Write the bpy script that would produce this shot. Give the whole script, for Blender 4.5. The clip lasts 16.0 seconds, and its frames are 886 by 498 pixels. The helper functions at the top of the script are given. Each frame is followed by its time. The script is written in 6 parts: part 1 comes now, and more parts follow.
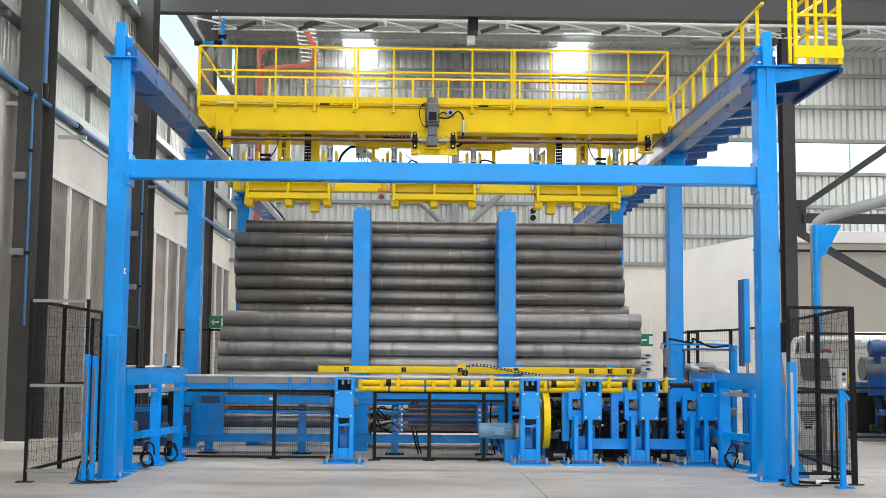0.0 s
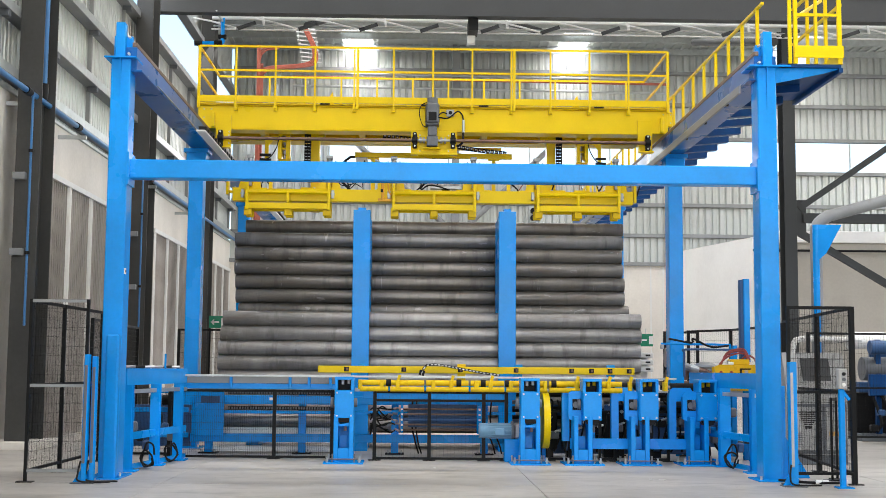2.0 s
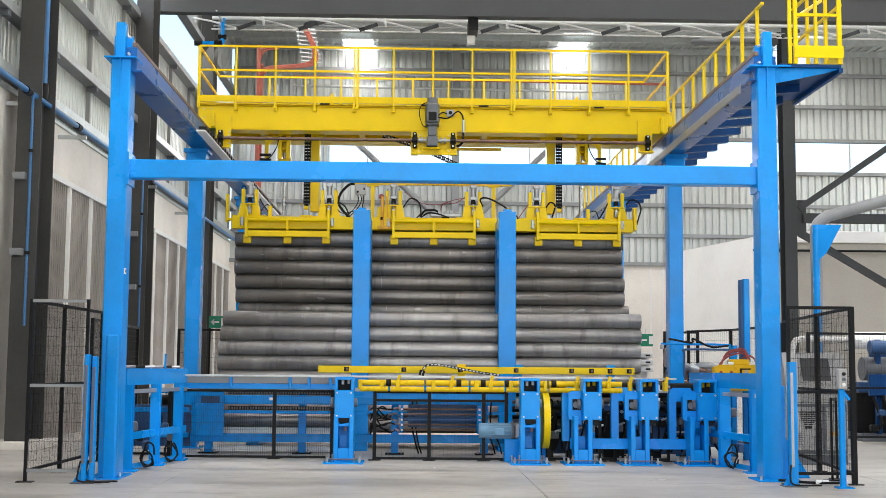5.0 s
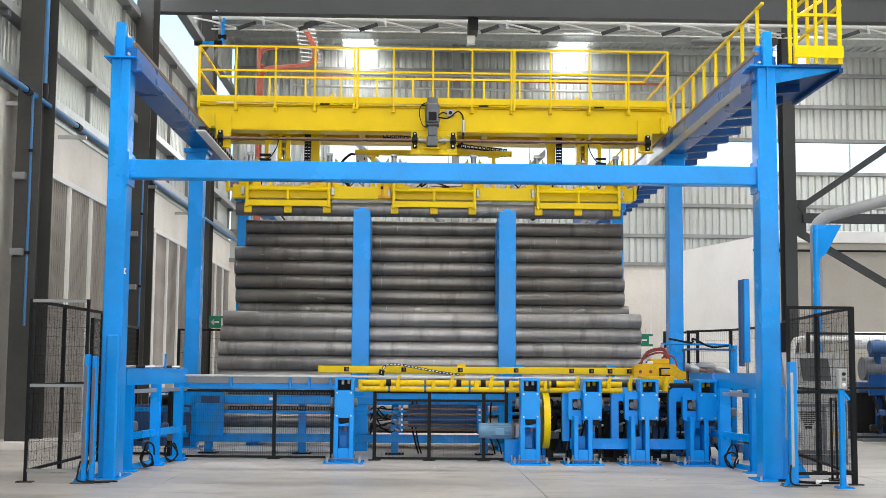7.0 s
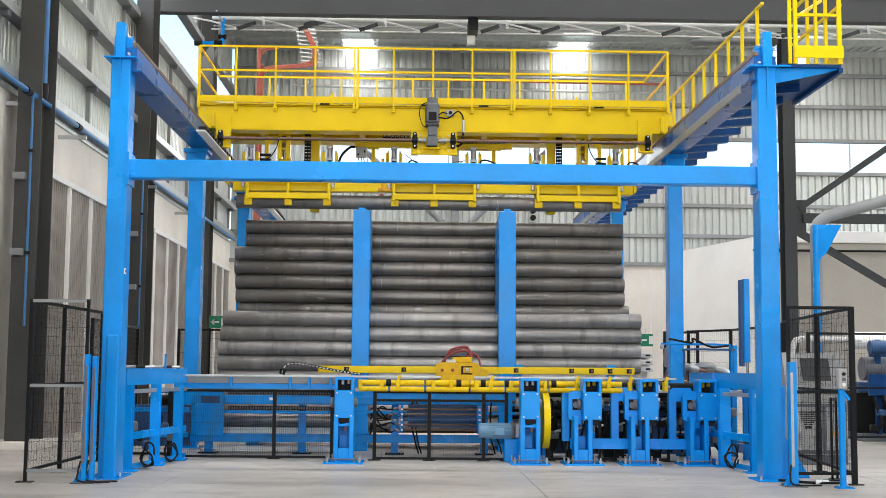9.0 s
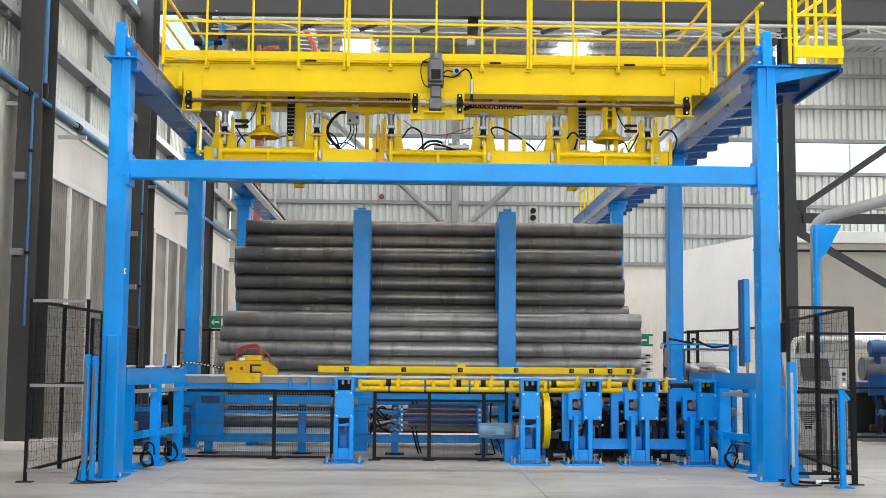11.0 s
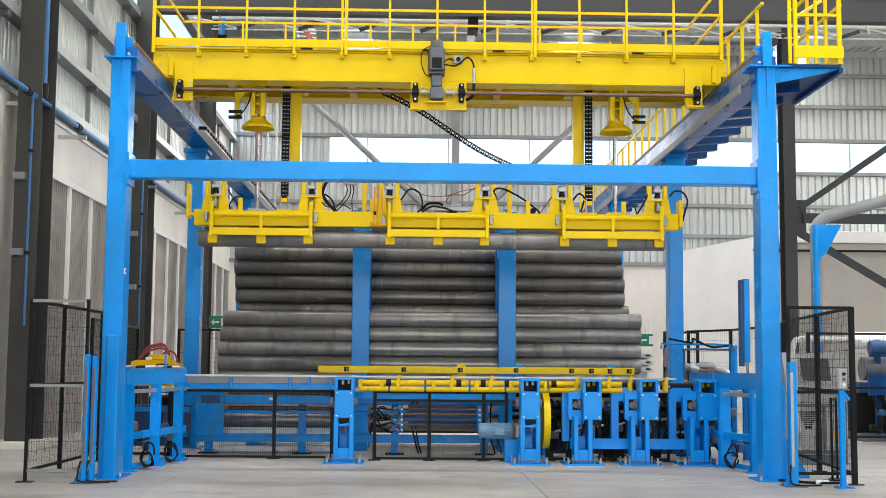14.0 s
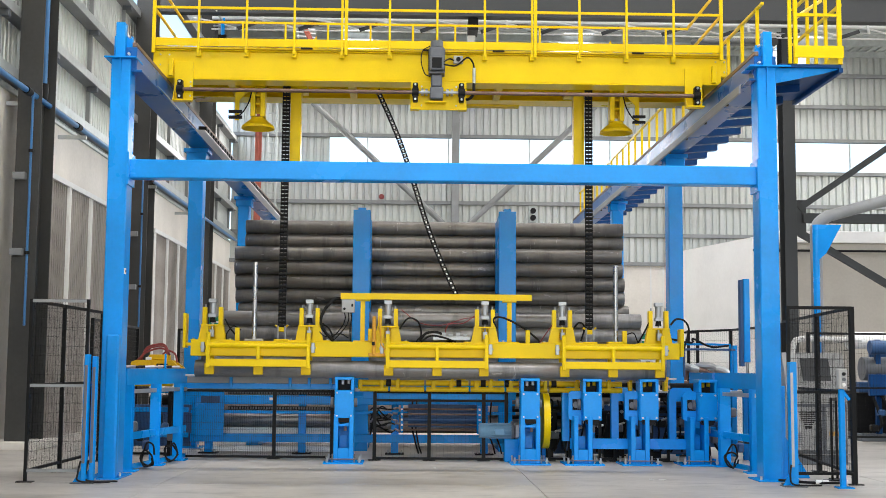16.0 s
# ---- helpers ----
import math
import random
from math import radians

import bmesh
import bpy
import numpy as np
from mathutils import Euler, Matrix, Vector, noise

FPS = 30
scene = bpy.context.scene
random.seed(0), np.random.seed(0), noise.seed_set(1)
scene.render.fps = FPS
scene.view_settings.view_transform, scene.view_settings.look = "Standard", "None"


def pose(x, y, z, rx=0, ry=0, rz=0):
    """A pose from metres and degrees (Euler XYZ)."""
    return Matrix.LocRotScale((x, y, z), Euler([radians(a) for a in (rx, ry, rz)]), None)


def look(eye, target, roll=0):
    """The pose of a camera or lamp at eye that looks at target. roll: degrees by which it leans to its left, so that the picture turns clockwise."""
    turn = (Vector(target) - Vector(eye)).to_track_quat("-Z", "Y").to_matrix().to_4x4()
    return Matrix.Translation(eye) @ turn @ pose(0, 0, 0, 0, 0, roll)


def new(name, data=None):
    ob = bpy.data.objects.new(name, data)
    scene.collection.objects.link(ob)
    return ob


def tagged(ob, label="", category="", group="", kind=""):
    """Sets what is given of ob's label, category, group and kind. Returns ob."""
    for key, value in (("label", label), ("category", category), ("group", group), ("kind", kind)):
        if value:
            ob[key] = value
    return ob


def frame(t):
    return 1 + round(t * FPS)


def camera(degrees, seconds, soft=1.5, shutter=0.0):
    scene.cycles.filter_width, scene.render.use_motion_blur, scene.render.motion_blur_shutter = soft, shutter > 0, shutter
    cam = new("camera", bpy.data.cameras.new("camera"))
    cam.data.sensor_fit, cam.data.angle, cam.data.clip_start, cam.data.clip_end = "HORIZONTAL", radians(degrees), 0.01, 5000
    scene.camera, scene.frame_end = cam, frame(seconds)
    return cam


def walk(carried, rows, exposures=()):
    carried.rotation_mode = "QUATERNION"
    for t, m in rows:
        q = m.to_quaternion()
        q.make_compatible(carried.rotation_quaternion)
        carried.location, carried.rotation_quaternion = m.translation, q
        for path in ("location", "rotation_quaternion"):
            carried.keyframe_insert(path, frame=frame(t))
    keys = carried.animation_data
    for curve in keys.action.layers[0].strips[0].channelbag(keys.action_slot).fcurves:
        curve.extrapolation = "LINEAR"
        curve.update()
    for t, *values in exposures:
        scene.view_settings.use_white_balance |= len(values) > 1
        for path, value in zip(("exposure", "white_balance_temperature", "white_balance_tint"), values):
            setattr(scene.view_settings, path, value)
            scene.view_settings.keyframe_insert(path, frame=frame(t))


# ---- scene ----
SECONDS = 16.0
cam = camera(39.263, SECONDS, soft=0.7)
CAM_POSE = look((0, 0, 1.3), (0.023884, 0.995149, 1.395420), 0.465)
walk(cam, [(0.0, CAM_POSE), (SECONDS, CAM_POSE)])

# ---------------- light ----------------
world = bpy.data.worlds.new("sky")
scene.world = world
world.use_nodes = True
wn = world.node_tree
sky = wn.nodes.new("ShaderNodeTexSky")
sky.sky_type, sky.sun_disc = "NISHITA", False
sky.sun_elevation, sky.sun_rotation = radians(52), radians(150)
wn.nodes["Background"].inputs["Strength"].default_value = 0.15
wn.links.new(sky.outputs[0], wn.nodes["Background"].inputs["Color"])
scene.view_settings.exposure = 1.40


def sky_lamp(name, m, sx, sy, watts, colour=(1.0, 0.955, 0.90)):
    """The sky's light in an opening."""
    d = bpy.data.lights.new(name, "AREA")
    d.shape, d.size, d.size_y, d.energy, d.color = "RECTANGLE", sx, sy, watts, colour
    ob = new(name, d)
    ob.matrix_world = m
    return ob


sun = bpy.data.lights.new("sun", "SUN")
sun.energy, sun.angle, sun.color = 1.0, radians(12), (1.0, 0.97, 0.93)
new("sun", sun).matrix_world = look((0, 0, 30), (-6, 10, 0))

sky_lamp("door_daylight", look((3, -9.6, 5.6), (3, 20, 1.6)), 18, 5.5, 240)
# unseen roof strips; the one at y -4 is added to brighten front faces
for x, y, w in ((1.0, -4.0, 480), (1.0, 4.0, 470), (1.0, 12.0, 380), (2.0, 20.0, 350), (3.0, 28.0, 260), (8.0, 36.0, 330)):
    sky_lamp("rooflight_daylight", look((x, y, 12.75), (x, y + 0.001, 0)), 26, 1.0, w)
sky_lamp("strip_daylight_back", look((6, 43.8, 9.0), (6, 20, 5)), 24, 1.0, 160)
sky_lamp("strip_daylight_left", look((-6.3, 17, 10.6), (5, 17, 2.5)), 50, 1.2, 260)
sky_lamp("strip_daylight_right", look((23.8, 20, 9.0), (-6, 20, 3)), 46, 2.2, 700)

for x in (-2.02, 5.62, 13.6):
    sky_lamp("rooflight_daylight", look((x, 43.0, 12.77), (x, 43.0001, 0)), 0.95, 1.6, 42)

# ---------------- materials ----------------


def mat(name, colour, rough=0.5, metal=0.0, vary=0.15, scale=3.0, fine=60.0, bump=0.0, dirt=0.0, dirt_colour=(0.06, 0.05, 0.04), coat=0.0,
        per_object=0.0, stretch=(1, 1, 1), spec=0.5):
    m = bpy.data.materials.new(name)
    m.use_nodes = True
    nt = m.node_tree
    nd, ln = nt.nodes, nt.links
    b = nd["Principled BSDF"]
    b.inputs["Metallic"].default_value = metal
    b.inputs["Coat Weight"].default_value = coat
    b.inputs["Specular IOR Level"].default_value = spec
    tc = nd.new("ShaderNodeTexCoord")
    mp = nd.new("ShaderNodeMapping")
    mp.inputs["Scale"].default_value = stretch
    ln.new(tc.outputs["Object"], mp.inputs["Vector"])
    n1 = nd.new("ShaderNodeTexNoise")
    n1.inputs["Scale"].default_value, n1.inputs["Detail"].default_value = scale, 5
    n2 = nd.new("ShaderNodeTexNoise")
    n2.inputs["Scale"].default_value, n2.inputs["Detail"].default_value = fine, 3
    for n in (n1, n2):
        ln.new(mp.outputs[0], n.inputs["Vector"])
    add = nd.new("ShaderNodeMath")
    add.operation = "MULTIPLY_ADD"
    add.inputs[1].default_value = 0.35
    ln.new(n2.outputs["Fac"], add.inputs[0])
    ln.new(n1.outputs["Fac"], add.inputs[2])
    ramp = nd.new("ShaderNodeValToRGB")
    lo = [max(0.0, c * (1 - vary)) for c in colour]
    hi = [min(1.0, c * (1 + vary)) for c in colour]
    ramp.color_ramp.elements[0].position, ramp.color_ramp.elements[1].position = 0.45, 0.9
    ramp.color_ramp.elements[0].color, ramp.color_ramp.elements[1].color = (*lo, 1), (*hi, 1)
    ln.new(add.outputs[0], ramp.inputs[0])
    out = ramp.outputs[0]
    if per_object:
        oi = nd.new("ShaderNodeObjectInfo")
        mr = nd.new("ShaderNodeMapRange")
        mr.inputs["To Min"].default_value, mr.inputs["To Max"].default_value = 1 - per_object, 1 + per_object
        ln.new(oi.outputs["Random"], mr.inputs["Value"])
        mul = nd.new("ShaderNodeMix")
        mul.data_type, mul.blend_type = "RGBA", "MULTIPLY"
        mul.inputs["Factor"].default_value = 1.0
        ln.new(out, mul.inputs["A"])
        ln.new(mr.outputs[0], mul.inputs["B"])
        out = mul.outputs["Result"]
    if dirt:
        n3 = nd.new("ShaderNodeTexNoise")
        n3.inputs["Scale"].default_value, n3.inputs["Detail"].default_value = scale * 2.3, 8
        n3.inputs["Roughness"].default_value = 0.7
        ln.new(mp.outputs[0], n3.inputs["Vector"])
        r3 = nd.new("ShaderNodeMapRange")
        r3.inputs["From Min"].default_value, r3.inputs["From Max"].default_value = 0.52, 0.75
        r3.inputs["To Max"].default_value = dirt
        ln.new(n3.outputs["Fac"], r3.inputs["Value"])
        mx = nd.new("ShaderNodeMix")
        mx.data_type = "RGBA"
        ln.new(r3.outputs[0], mx.inputs["Factor"])
        ln.new(out, mx.inputs["A"])
        mx.inputs["B"].default_value = (*dirt_colour, 1)
        out = mx.outputs["Result"]
    ln.new(out, b.inputs["Base Color"])
    rr = nd.new("ShaderNodeMapRange")
    rr.inputs["To Min"].default_value, rr.inputs["To Max"].default_value = max(0.02, rough - 0.1), min(1.0, rough + 0.12)
    ln.new(n1.outputs["Fac"], rr.inputs["Value"])
    ln.new(rr.outputs[0], b.inputs["Roughness"])
    if bump:
        bp = nd.new("ShaderNodeBump")
        bp.inputs["Strength"].default_value, bp.inputs["Distance"].default_value = bump, 0.01
        ln.new(add.outputs[0], bp.inputs["Height"])
        ln.new(bp.outputs[0], b.inputs["Normal"])
    return m


BLUE = mat("blue_enamel", (0.001, 0.268, 0.76), 0.24, vary=0.13, scale=1.1, fine=25, spec=0.28, dirt=0.16, dirt_colour=(0.012, 0.12, 0.33))
YELLOW = mat("yellow_enamel", (0.80, 0.565, 0.0005), 0.30, vary=0.06, scale=1.5, fine=40, spec=0.2, dirt=0.08, dirt_colour=(0.5, 0.33, 0.01))
YELLOW2 = mat("yellow_enamel_scuffed", (0.72, 0.48, 0.004), 0.42, vary=0.10, scale=5, fine=60, spec=0.2, dirt=0.35, dirt_colour=(0.16, 0.11, 0.03))
# the runway beams' shade is put into this blue, darker than the posts'
RUNWAYBLUE = mat("shaded_blue_paint", (0.003, 0.105, 0.36), 0.28, vary=0.15, scale=1.3, fine=25, spec=0.22, dirt=0.2, dirt_colour=(0.01, 0.06, 0.18))
# shade under the walkway is put into this blue; tank parts share it
DEEPBLUE = mat("deep_blue_paint_and_shade", (0.003, 0.05, 0.18), 0.4, spec=0.2, vary=0.2, scale=2, fine=25, dirt=0.3, dirt_colour=(0.006, 0.03, 0.09))
CARTPAINT = mat("orange_yellow_paint", (0.70, 0.43, 0.003), 0.4, vary=0.12, scale=6, fine=60, spec=0.25, dirt=0.4, dirt_colour=(0.2, 0.10, 0.02))
AIRBLUE = mat("blue_pipe_paint", (0.03, 0.16, 0.38), 0.35, vary=0.12, scale=2, fine=30)
DARKSTEEL = mat("grey_primer", (0.030, 0.033, 0.035), 0.55, vary=0.15, scale=1.2, fine=30)
COLUMN = mat("grey_column_paint", (0.050, 0.050, 0.047), 0.45, spec=0.35, vary=0.2, scale=0.8, fine=20, dirt=0.25, dirt_colour=(0.07, 0.07, 0.066))
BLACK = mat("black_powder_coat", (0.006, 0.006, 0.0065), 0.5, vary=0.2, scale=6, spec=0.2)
RUBBER = mat("black_rubber", (0.008, 0.008, 0.008), 0.7, vary=0.2, scale=10, spec=0.2)
GALV = mat("galvanised_steel", (0.50, 0.53, 0.53), 0.42, metal=0.75, vary=0.12, scale=6, fine=50)
SHEET = mat("cladding_sheet", (0.545, 0.57, 0.555), 0.36, metal=0.4, vary=0.08, scale=0.7, fine=8, dirt=0.15, dirt_colour=(0.3, 0.29, 0.27))
GALVDARK = mat("weathered_grey_steel", (0.27, 0.28, 0.285), 0.5, metal=0.3, vary=0.15, scale=2, dirt=0.3, dirt_colour=(0.2, 0.19, 0.18))
CHROME = mat("polished_steel", (0.42, 0.42, 0.42), 0.28, metal=1.0, vary=0.08, scale=8)
SILVER = mat("cast_aluminium", (0.36, 0.37, 0.38), 0.38, metal=0.8, vary=0.1, scale=12)
SHAFT = mat("rusty_shaft", (0.17, 0.11, 0.085), 0.42, metal=0.6, vary=0.3, scale=3, fine=30, dirt=0.5, dirt_colour=(0.30, 0.10, 0.07))
RAIL = mat("crane_rail_steel", (0.20, 0.14, 0.11), 0.5, metal=0.5, vary=0.3, scale=3, dirt=0.5, dirt_colour=(0.12, 0.06, 0.04))


def pipe_steel(name, colour, warm, rough=0.36):
    """Mill-scale steel: streaks along the pipe, faint rings round it, and pale scuffs."""
    m = mat(name, colour, rough, metal=0.5, vary=0.30, scale=2.4, fine=50, bump=0.06, dirt=0.55, dirt_colour=warm, per_object=0.22, stretch=(0.22, 1.8, 1.8))
    nt = m.node_tree
    nd, ln = nt.nodes, nt.links
    b = nd["Principled BSDF"]
    base = b.inputs["Base Color"].links[0].from_socket
    tc = nd.new("ShaderNodeTexCoord")
    oi = nd.new("ShaderNodeObjectInfo")
    shift = nd.new("ShaderNodeVectorMath")
    shift.operation = "MULTIPLY_ADD"
    shift.inputs[1].default_value = (1, 1, 1)
    sc = nd.new("ShaderNodeVectorMath")
    sc.operation = "SCALE"
    sc.inputs[0].default_value = (37.0, 11.0, 23.0)
    ln.new(oi.outputs["Random"], sc.inputs["Scale"])
    ln.new(tc.outputs["Object"], shift.inputs[0])
    ln.new(sc.outputs[0], shift.inputs[2])

    def layer(stretch, scale, lo, hi, amount, tint):
        nonlocal base
        mp = nd.new("ShaderNodeMapping")
        mp.inputs["Scale"].default_value = stretch
        ln.new(shift.outputs[0], mp.inputs["Vector"])
        n = nd.new("ShaderNodeTexNoise")
        n.inputs["Scale"].default_value, n.inputs["Detail"].default_value, n.inputs["Roughness"].default_value = scale, 4, 0.6
        ln.new(mp.outputs[0], n.inputs["Vector"])
        r = nd.new("ShaderNodeMapRange")
        r.inputs["From Min"].default_value, r.inputs["From Max"].default_value, r.inputs["To Max"].default_value = lo, hi, amount
        ln.new(n.outputs["Fac"], r.inputs["Value"])
        mx = nd.new("ShaderNodeMix")
        mx.data_type = "RGBA"
        ln.new(r.outputs[0], mx.inputs["Factor"])
        ln.new(base, mx.inputs["A"])
        mx.inputs["B"].default_value = (*tint, 1)
        base = mx.outputs["Result"]
    layer((1.0, 0.3, 0.3), 3.0, 0.50, 0.72, 0.5, [c * 1.7 for c in colour])
    layer((2.5, 0.6, 0.6), 2.0, 0.56, 0.66, 0.6, [c * 0.45 for c in colour])
    layer((1.2, 3.5, 3.5), 2.2, 0.66, 0.70, 0.75, (0.42, 0.41, 0.40))
    layer((9.0, 1.5, 1.5), 1.4, 0.67, 0.70, 0.7, (0.46, 0.45, 0.43))
    layer((0.5, 2.0, 2.0), 2.0, 0.60, 0.72, 0.5, (0.16, 0.10, 0.07))
    ln.new(base, b.inputs["Base Color"])
    return m


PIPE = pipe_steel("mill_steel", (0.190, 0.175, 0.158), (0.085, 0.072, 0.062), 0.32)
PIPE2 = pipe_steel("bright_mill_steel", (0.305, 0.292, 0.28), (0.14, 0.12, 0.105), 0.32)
PIPE3 = pipe_steel("lifted_mill_steel", (0.21, 0.204, 0.20), (0.10, 0.09, 0.08))
CONCRETE = mat("floor_concrete", (0.45, 0.425, 0.39), 0.42, vary=0.16, scale=0.6, fine=9, bump=0.05, dirt=0.45, dirt_colour=(0.27, 0.25, 0.225), per_object=0.03)


def worn_floor(m):
    """Broad stains, streaks along the hall and small dark specks over the concrete."""
    nt = m.node_tree
    nd, ln = nt.nodes, nt.links
    b = nd["Principled BSDF"]
    base = b.inputs["Base Color"].links[0].from_socket
    tc = nd.new("ShaderNodeTexCoord")
    for stretch, scale, lo, hi, amount, tint in (((0.6, 1.1, 1), 0.6, 0.46, 0.64, 0.55, (0.25, 0.232, 0.21)), ((0.9, 1.8, 1), 1.6, 0.53, 0.67, 0.52, (0.20, 0.185, 0.17)),
                                                 ((0.6, 1.5, 1), 1.1, 0.50, 0.68, 0.4, (0.55, 0.53, 0.50)), ((1, 1, 1), 9.0, 0.69, 0.72, 0.7, (0.13, 0.12, 0.11)), ((1, 2.5, 1), 30.0, 0.70, 0.73, 0.6, (0.16, 0.15, 0.135))):
        mp = nd.new("ShaderNodeMapping")
        mp.inputs["Scale"].default_value = stretch
        ln.new(tc.outputs["Object"], mp.inputs["Vector"])
        n = nd.new("ShaderNodeTexNoise")
        n.inputs["Scale"].default_value, n.inputs["Detail"].default_value, n.inputs["Roughness"].default_value = scale, 6, 0.62
        ln.new(mp.outputs[0], n.inputs["Vector"])
        r = nd.new("ShaderNodeMapRange")
        r.inputs["From Min"].default_value, r.inputs["From Max"].default_value, r.inputs["To Max"].default_value = lo, hi, amount
        ln.new(n.outputs["Fac"], r.inputs["Value"])
        mx = nd.new("ShaderNodeMix")
        mx.data_type = "RGBA"
        ln.new(r.outputs[0], mx.inputs["Factor"])
        ln.new(base, mx.inputs["A"])
        mx.inputs["B"].default_value = (*tint, 1)
        base = mx.outputs["Result"]
    ln.new(base, b.inputs["Base Color"])


worn_floor(CONCRETE)
PRECAST = mat("precast_concrete", (0.77, 0.73, 0.67), 0.85, vary=0.10, scale=0.6, fine=14, bump=0.1, dirt=0.2, dirt_colour=(0.40, 0.36, 0.31))
WHITEWALL = mat("white_concrete", (0.92, 0.91, 0.89), 0.8, vary=0.05, scale=0.5, fine=10, dirt=0.15, dirt_colour=(0.62, 0.6, 0.56))
BEIGE = mat("beige_concrete", (0.50, 0.465, 0.41), 0.85, vary=0.10, scale=0.6, fine=14, bump=0.1, dirt=0.25, dirt_colour=(0.33, 0.30, 0.26))
LOUVRE = mat("brown_mesh_panel", (0.31, 0.28, 0.255), 0.5, vary=0.35, scale=1.0, fine=60, stretch=(1, 1, 0.2))
WHITE = mat("white_paint", (0.78, 0.78, 0.76), 0.5, vary=0.05)
CABGREY = mat("cabinet_grey", (0.38, 0.38, 0.37), 0.45, vary=0.05)
DARKGREY = mat("motor_grey", (0.11, 0.12, 0.135), 0.45, vary=0.12, scale=8)
MOTORBLUE = mat("motor_blue_grey", (0.13, 0.27, 0.40), 0.45, vary=0.1, scale=8)
HOSE = mat("red_hose", (0.22, 0.03, 0.03), 0.5, vary=0.2, scale=12)
ORANGE = mat("orange_cable", (0.42, 0.11, 0.07), 0.55, vary=0.15, scale=6)
RUSTORANGE = mat("orange_primer", (0.66, 0.32, 0.015), 0.5, vary=0.15, scale=6)
GREEN = mat("sign_green", (0.0, 0.22, 0.11), 0.4, vary=0.03)
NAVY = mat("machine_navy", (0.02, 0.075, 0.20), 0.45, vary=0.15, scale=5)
ROOFLIGHT = mat("translucent_sheet", (0.8, 0.82, 0.84), 0.5, vary=0.04)
ROOFLIGHT.node_tree.nodes["Principled BSDF"].inputs["Emission Color"].default_value = (0.97, 0.99, 1.0, 1)
ROOFLIGHT.node_tree.nodes["Principled BSDF"].inputs["Emission Strength"].default_value = 1.6
JOINT = mat("joint_sealant", (0.16, 0.15, 0.14), 0.8, vary=0.1)

# ---------------- building blocks ----------------
BASE = {}


def thing(name, base, label="", category="", group="", kind=""):
    ob = new(name)
    ob.location = base
    ob.empty_display_size = 0.2
    BASE[ob] = Vector(base)
    return tagged(ob, label, category, group, kind)


def link_mesh(name, bm, material, base, smooth=35):
    me = bpy.data.meshes.new(name)
    if base.length:
        bmesh.ops.translate(bm, vec=-base, verts=bm.verts)
    bmesh.ops.recalc_face_normals(bm, faces=bm.faces)
    for f in bm.faces:
        f.smooth = True
    for e in bm.edges:
        if len(e.link_faces) != 2 or e.calc_face_angle(3.2) > radians(smooth):
            e.smooth = False
    bm.to_mesh(me)
    bm.free()
    me.materials.append(material)
    return new(name, me)


def part(name, bm, material, parent, label="", smooth=35):
    """One mesh under a thing or a part, drawn in world places."""
    ob = link_mesh(name, bm, material, BASE[parent], smooth)
    ob.parent = parent
    BASE[ob] = BASE[parent]
    if label:
        ob["label"] = label
    return ob


def solid(name, bm, material, base=(0, 0, 0), label="", category="", group="", kind=""):
    """A thing of one mesh."""
    base = Vector(base)
    ob = link_mesh(name, bm, material, base)
    ob.location = base
    BASE[ob] = base
    return tagged(ob, label, category, group, kind)


def box(x0, x1, y0, y1, z0, z1, bm=None, bevel=0.006):
    own = bmesh.new()
    bmesh.ops.create_cube(own, size=1)
    for v in own.verts:
        v.co = Vector(((x0 + x1) / 2 + v.co.x * (x1 - x0), (y0 + y1) / 2 + v.co.y * (y1 - y0), (z0 + z1) / 2 + v.co.z * (z1 - z0)))
    bevel = min(bevel, 0.3 * min(abs(x1 - x0), abs(y1 - y0), abs(z1 - z0)))
    if bevel > 0.0015:
        bmesh.ops.bevel(own, geom=list(own.edges), offset=bevel, segments=1, affect="EDGES")
    return merge(own, bm)


def merge(own, bm):
    if bm is None:
        return own
    at = {}
    for v in own.verts:
        at[v] = bm.verts.new(v.co)
    for f in own.faces:
        bm.faces.new([at[v] for v in f.verts])
    own.free()
    return bm


def rod(p, q, r, bm=None, seg=12, r2=None):
    p, q = Vector(p), Vector(q)
    own = bmesh.new()
    d = q - p
    bmesh.ops.create_cone(own, cap_ends=True, segments=seg, radius1=r, radius2=r if r2 is None else r2, depth=d.length)
    m = Matrix.Translation((p + q) / 2) @ d.to_track_quat("Z", "Y").to_matrix().to_4x4()
    bmesh.ops.transform(own, matrix=m, verts=own.verts)
    return merge(own, bm)


def bar(p, q, w, h, bm=None):
    """A rectangular bar from p to q, w wide sideways and h high."""
    p, q = Vector(p), Vector(q)
    d = q - p
    own = bmesh.new()
    bmesh.ops.create_cube(own, size=1)
    up = Vector((0, 0, 1)) if abs(d.normalized().z) < 0.95 else Vector((0, 1, 0))
    z = d.normalized()
    x = up.cross(z).normalized()
    y = z.cross(x)
    for v in own.verts:
        c = v.co.copy()
        v.co = (p + q) / 2 + x * c.x * w + y * c.y * h + z * c.z * d.length
    return merge(own, bm)


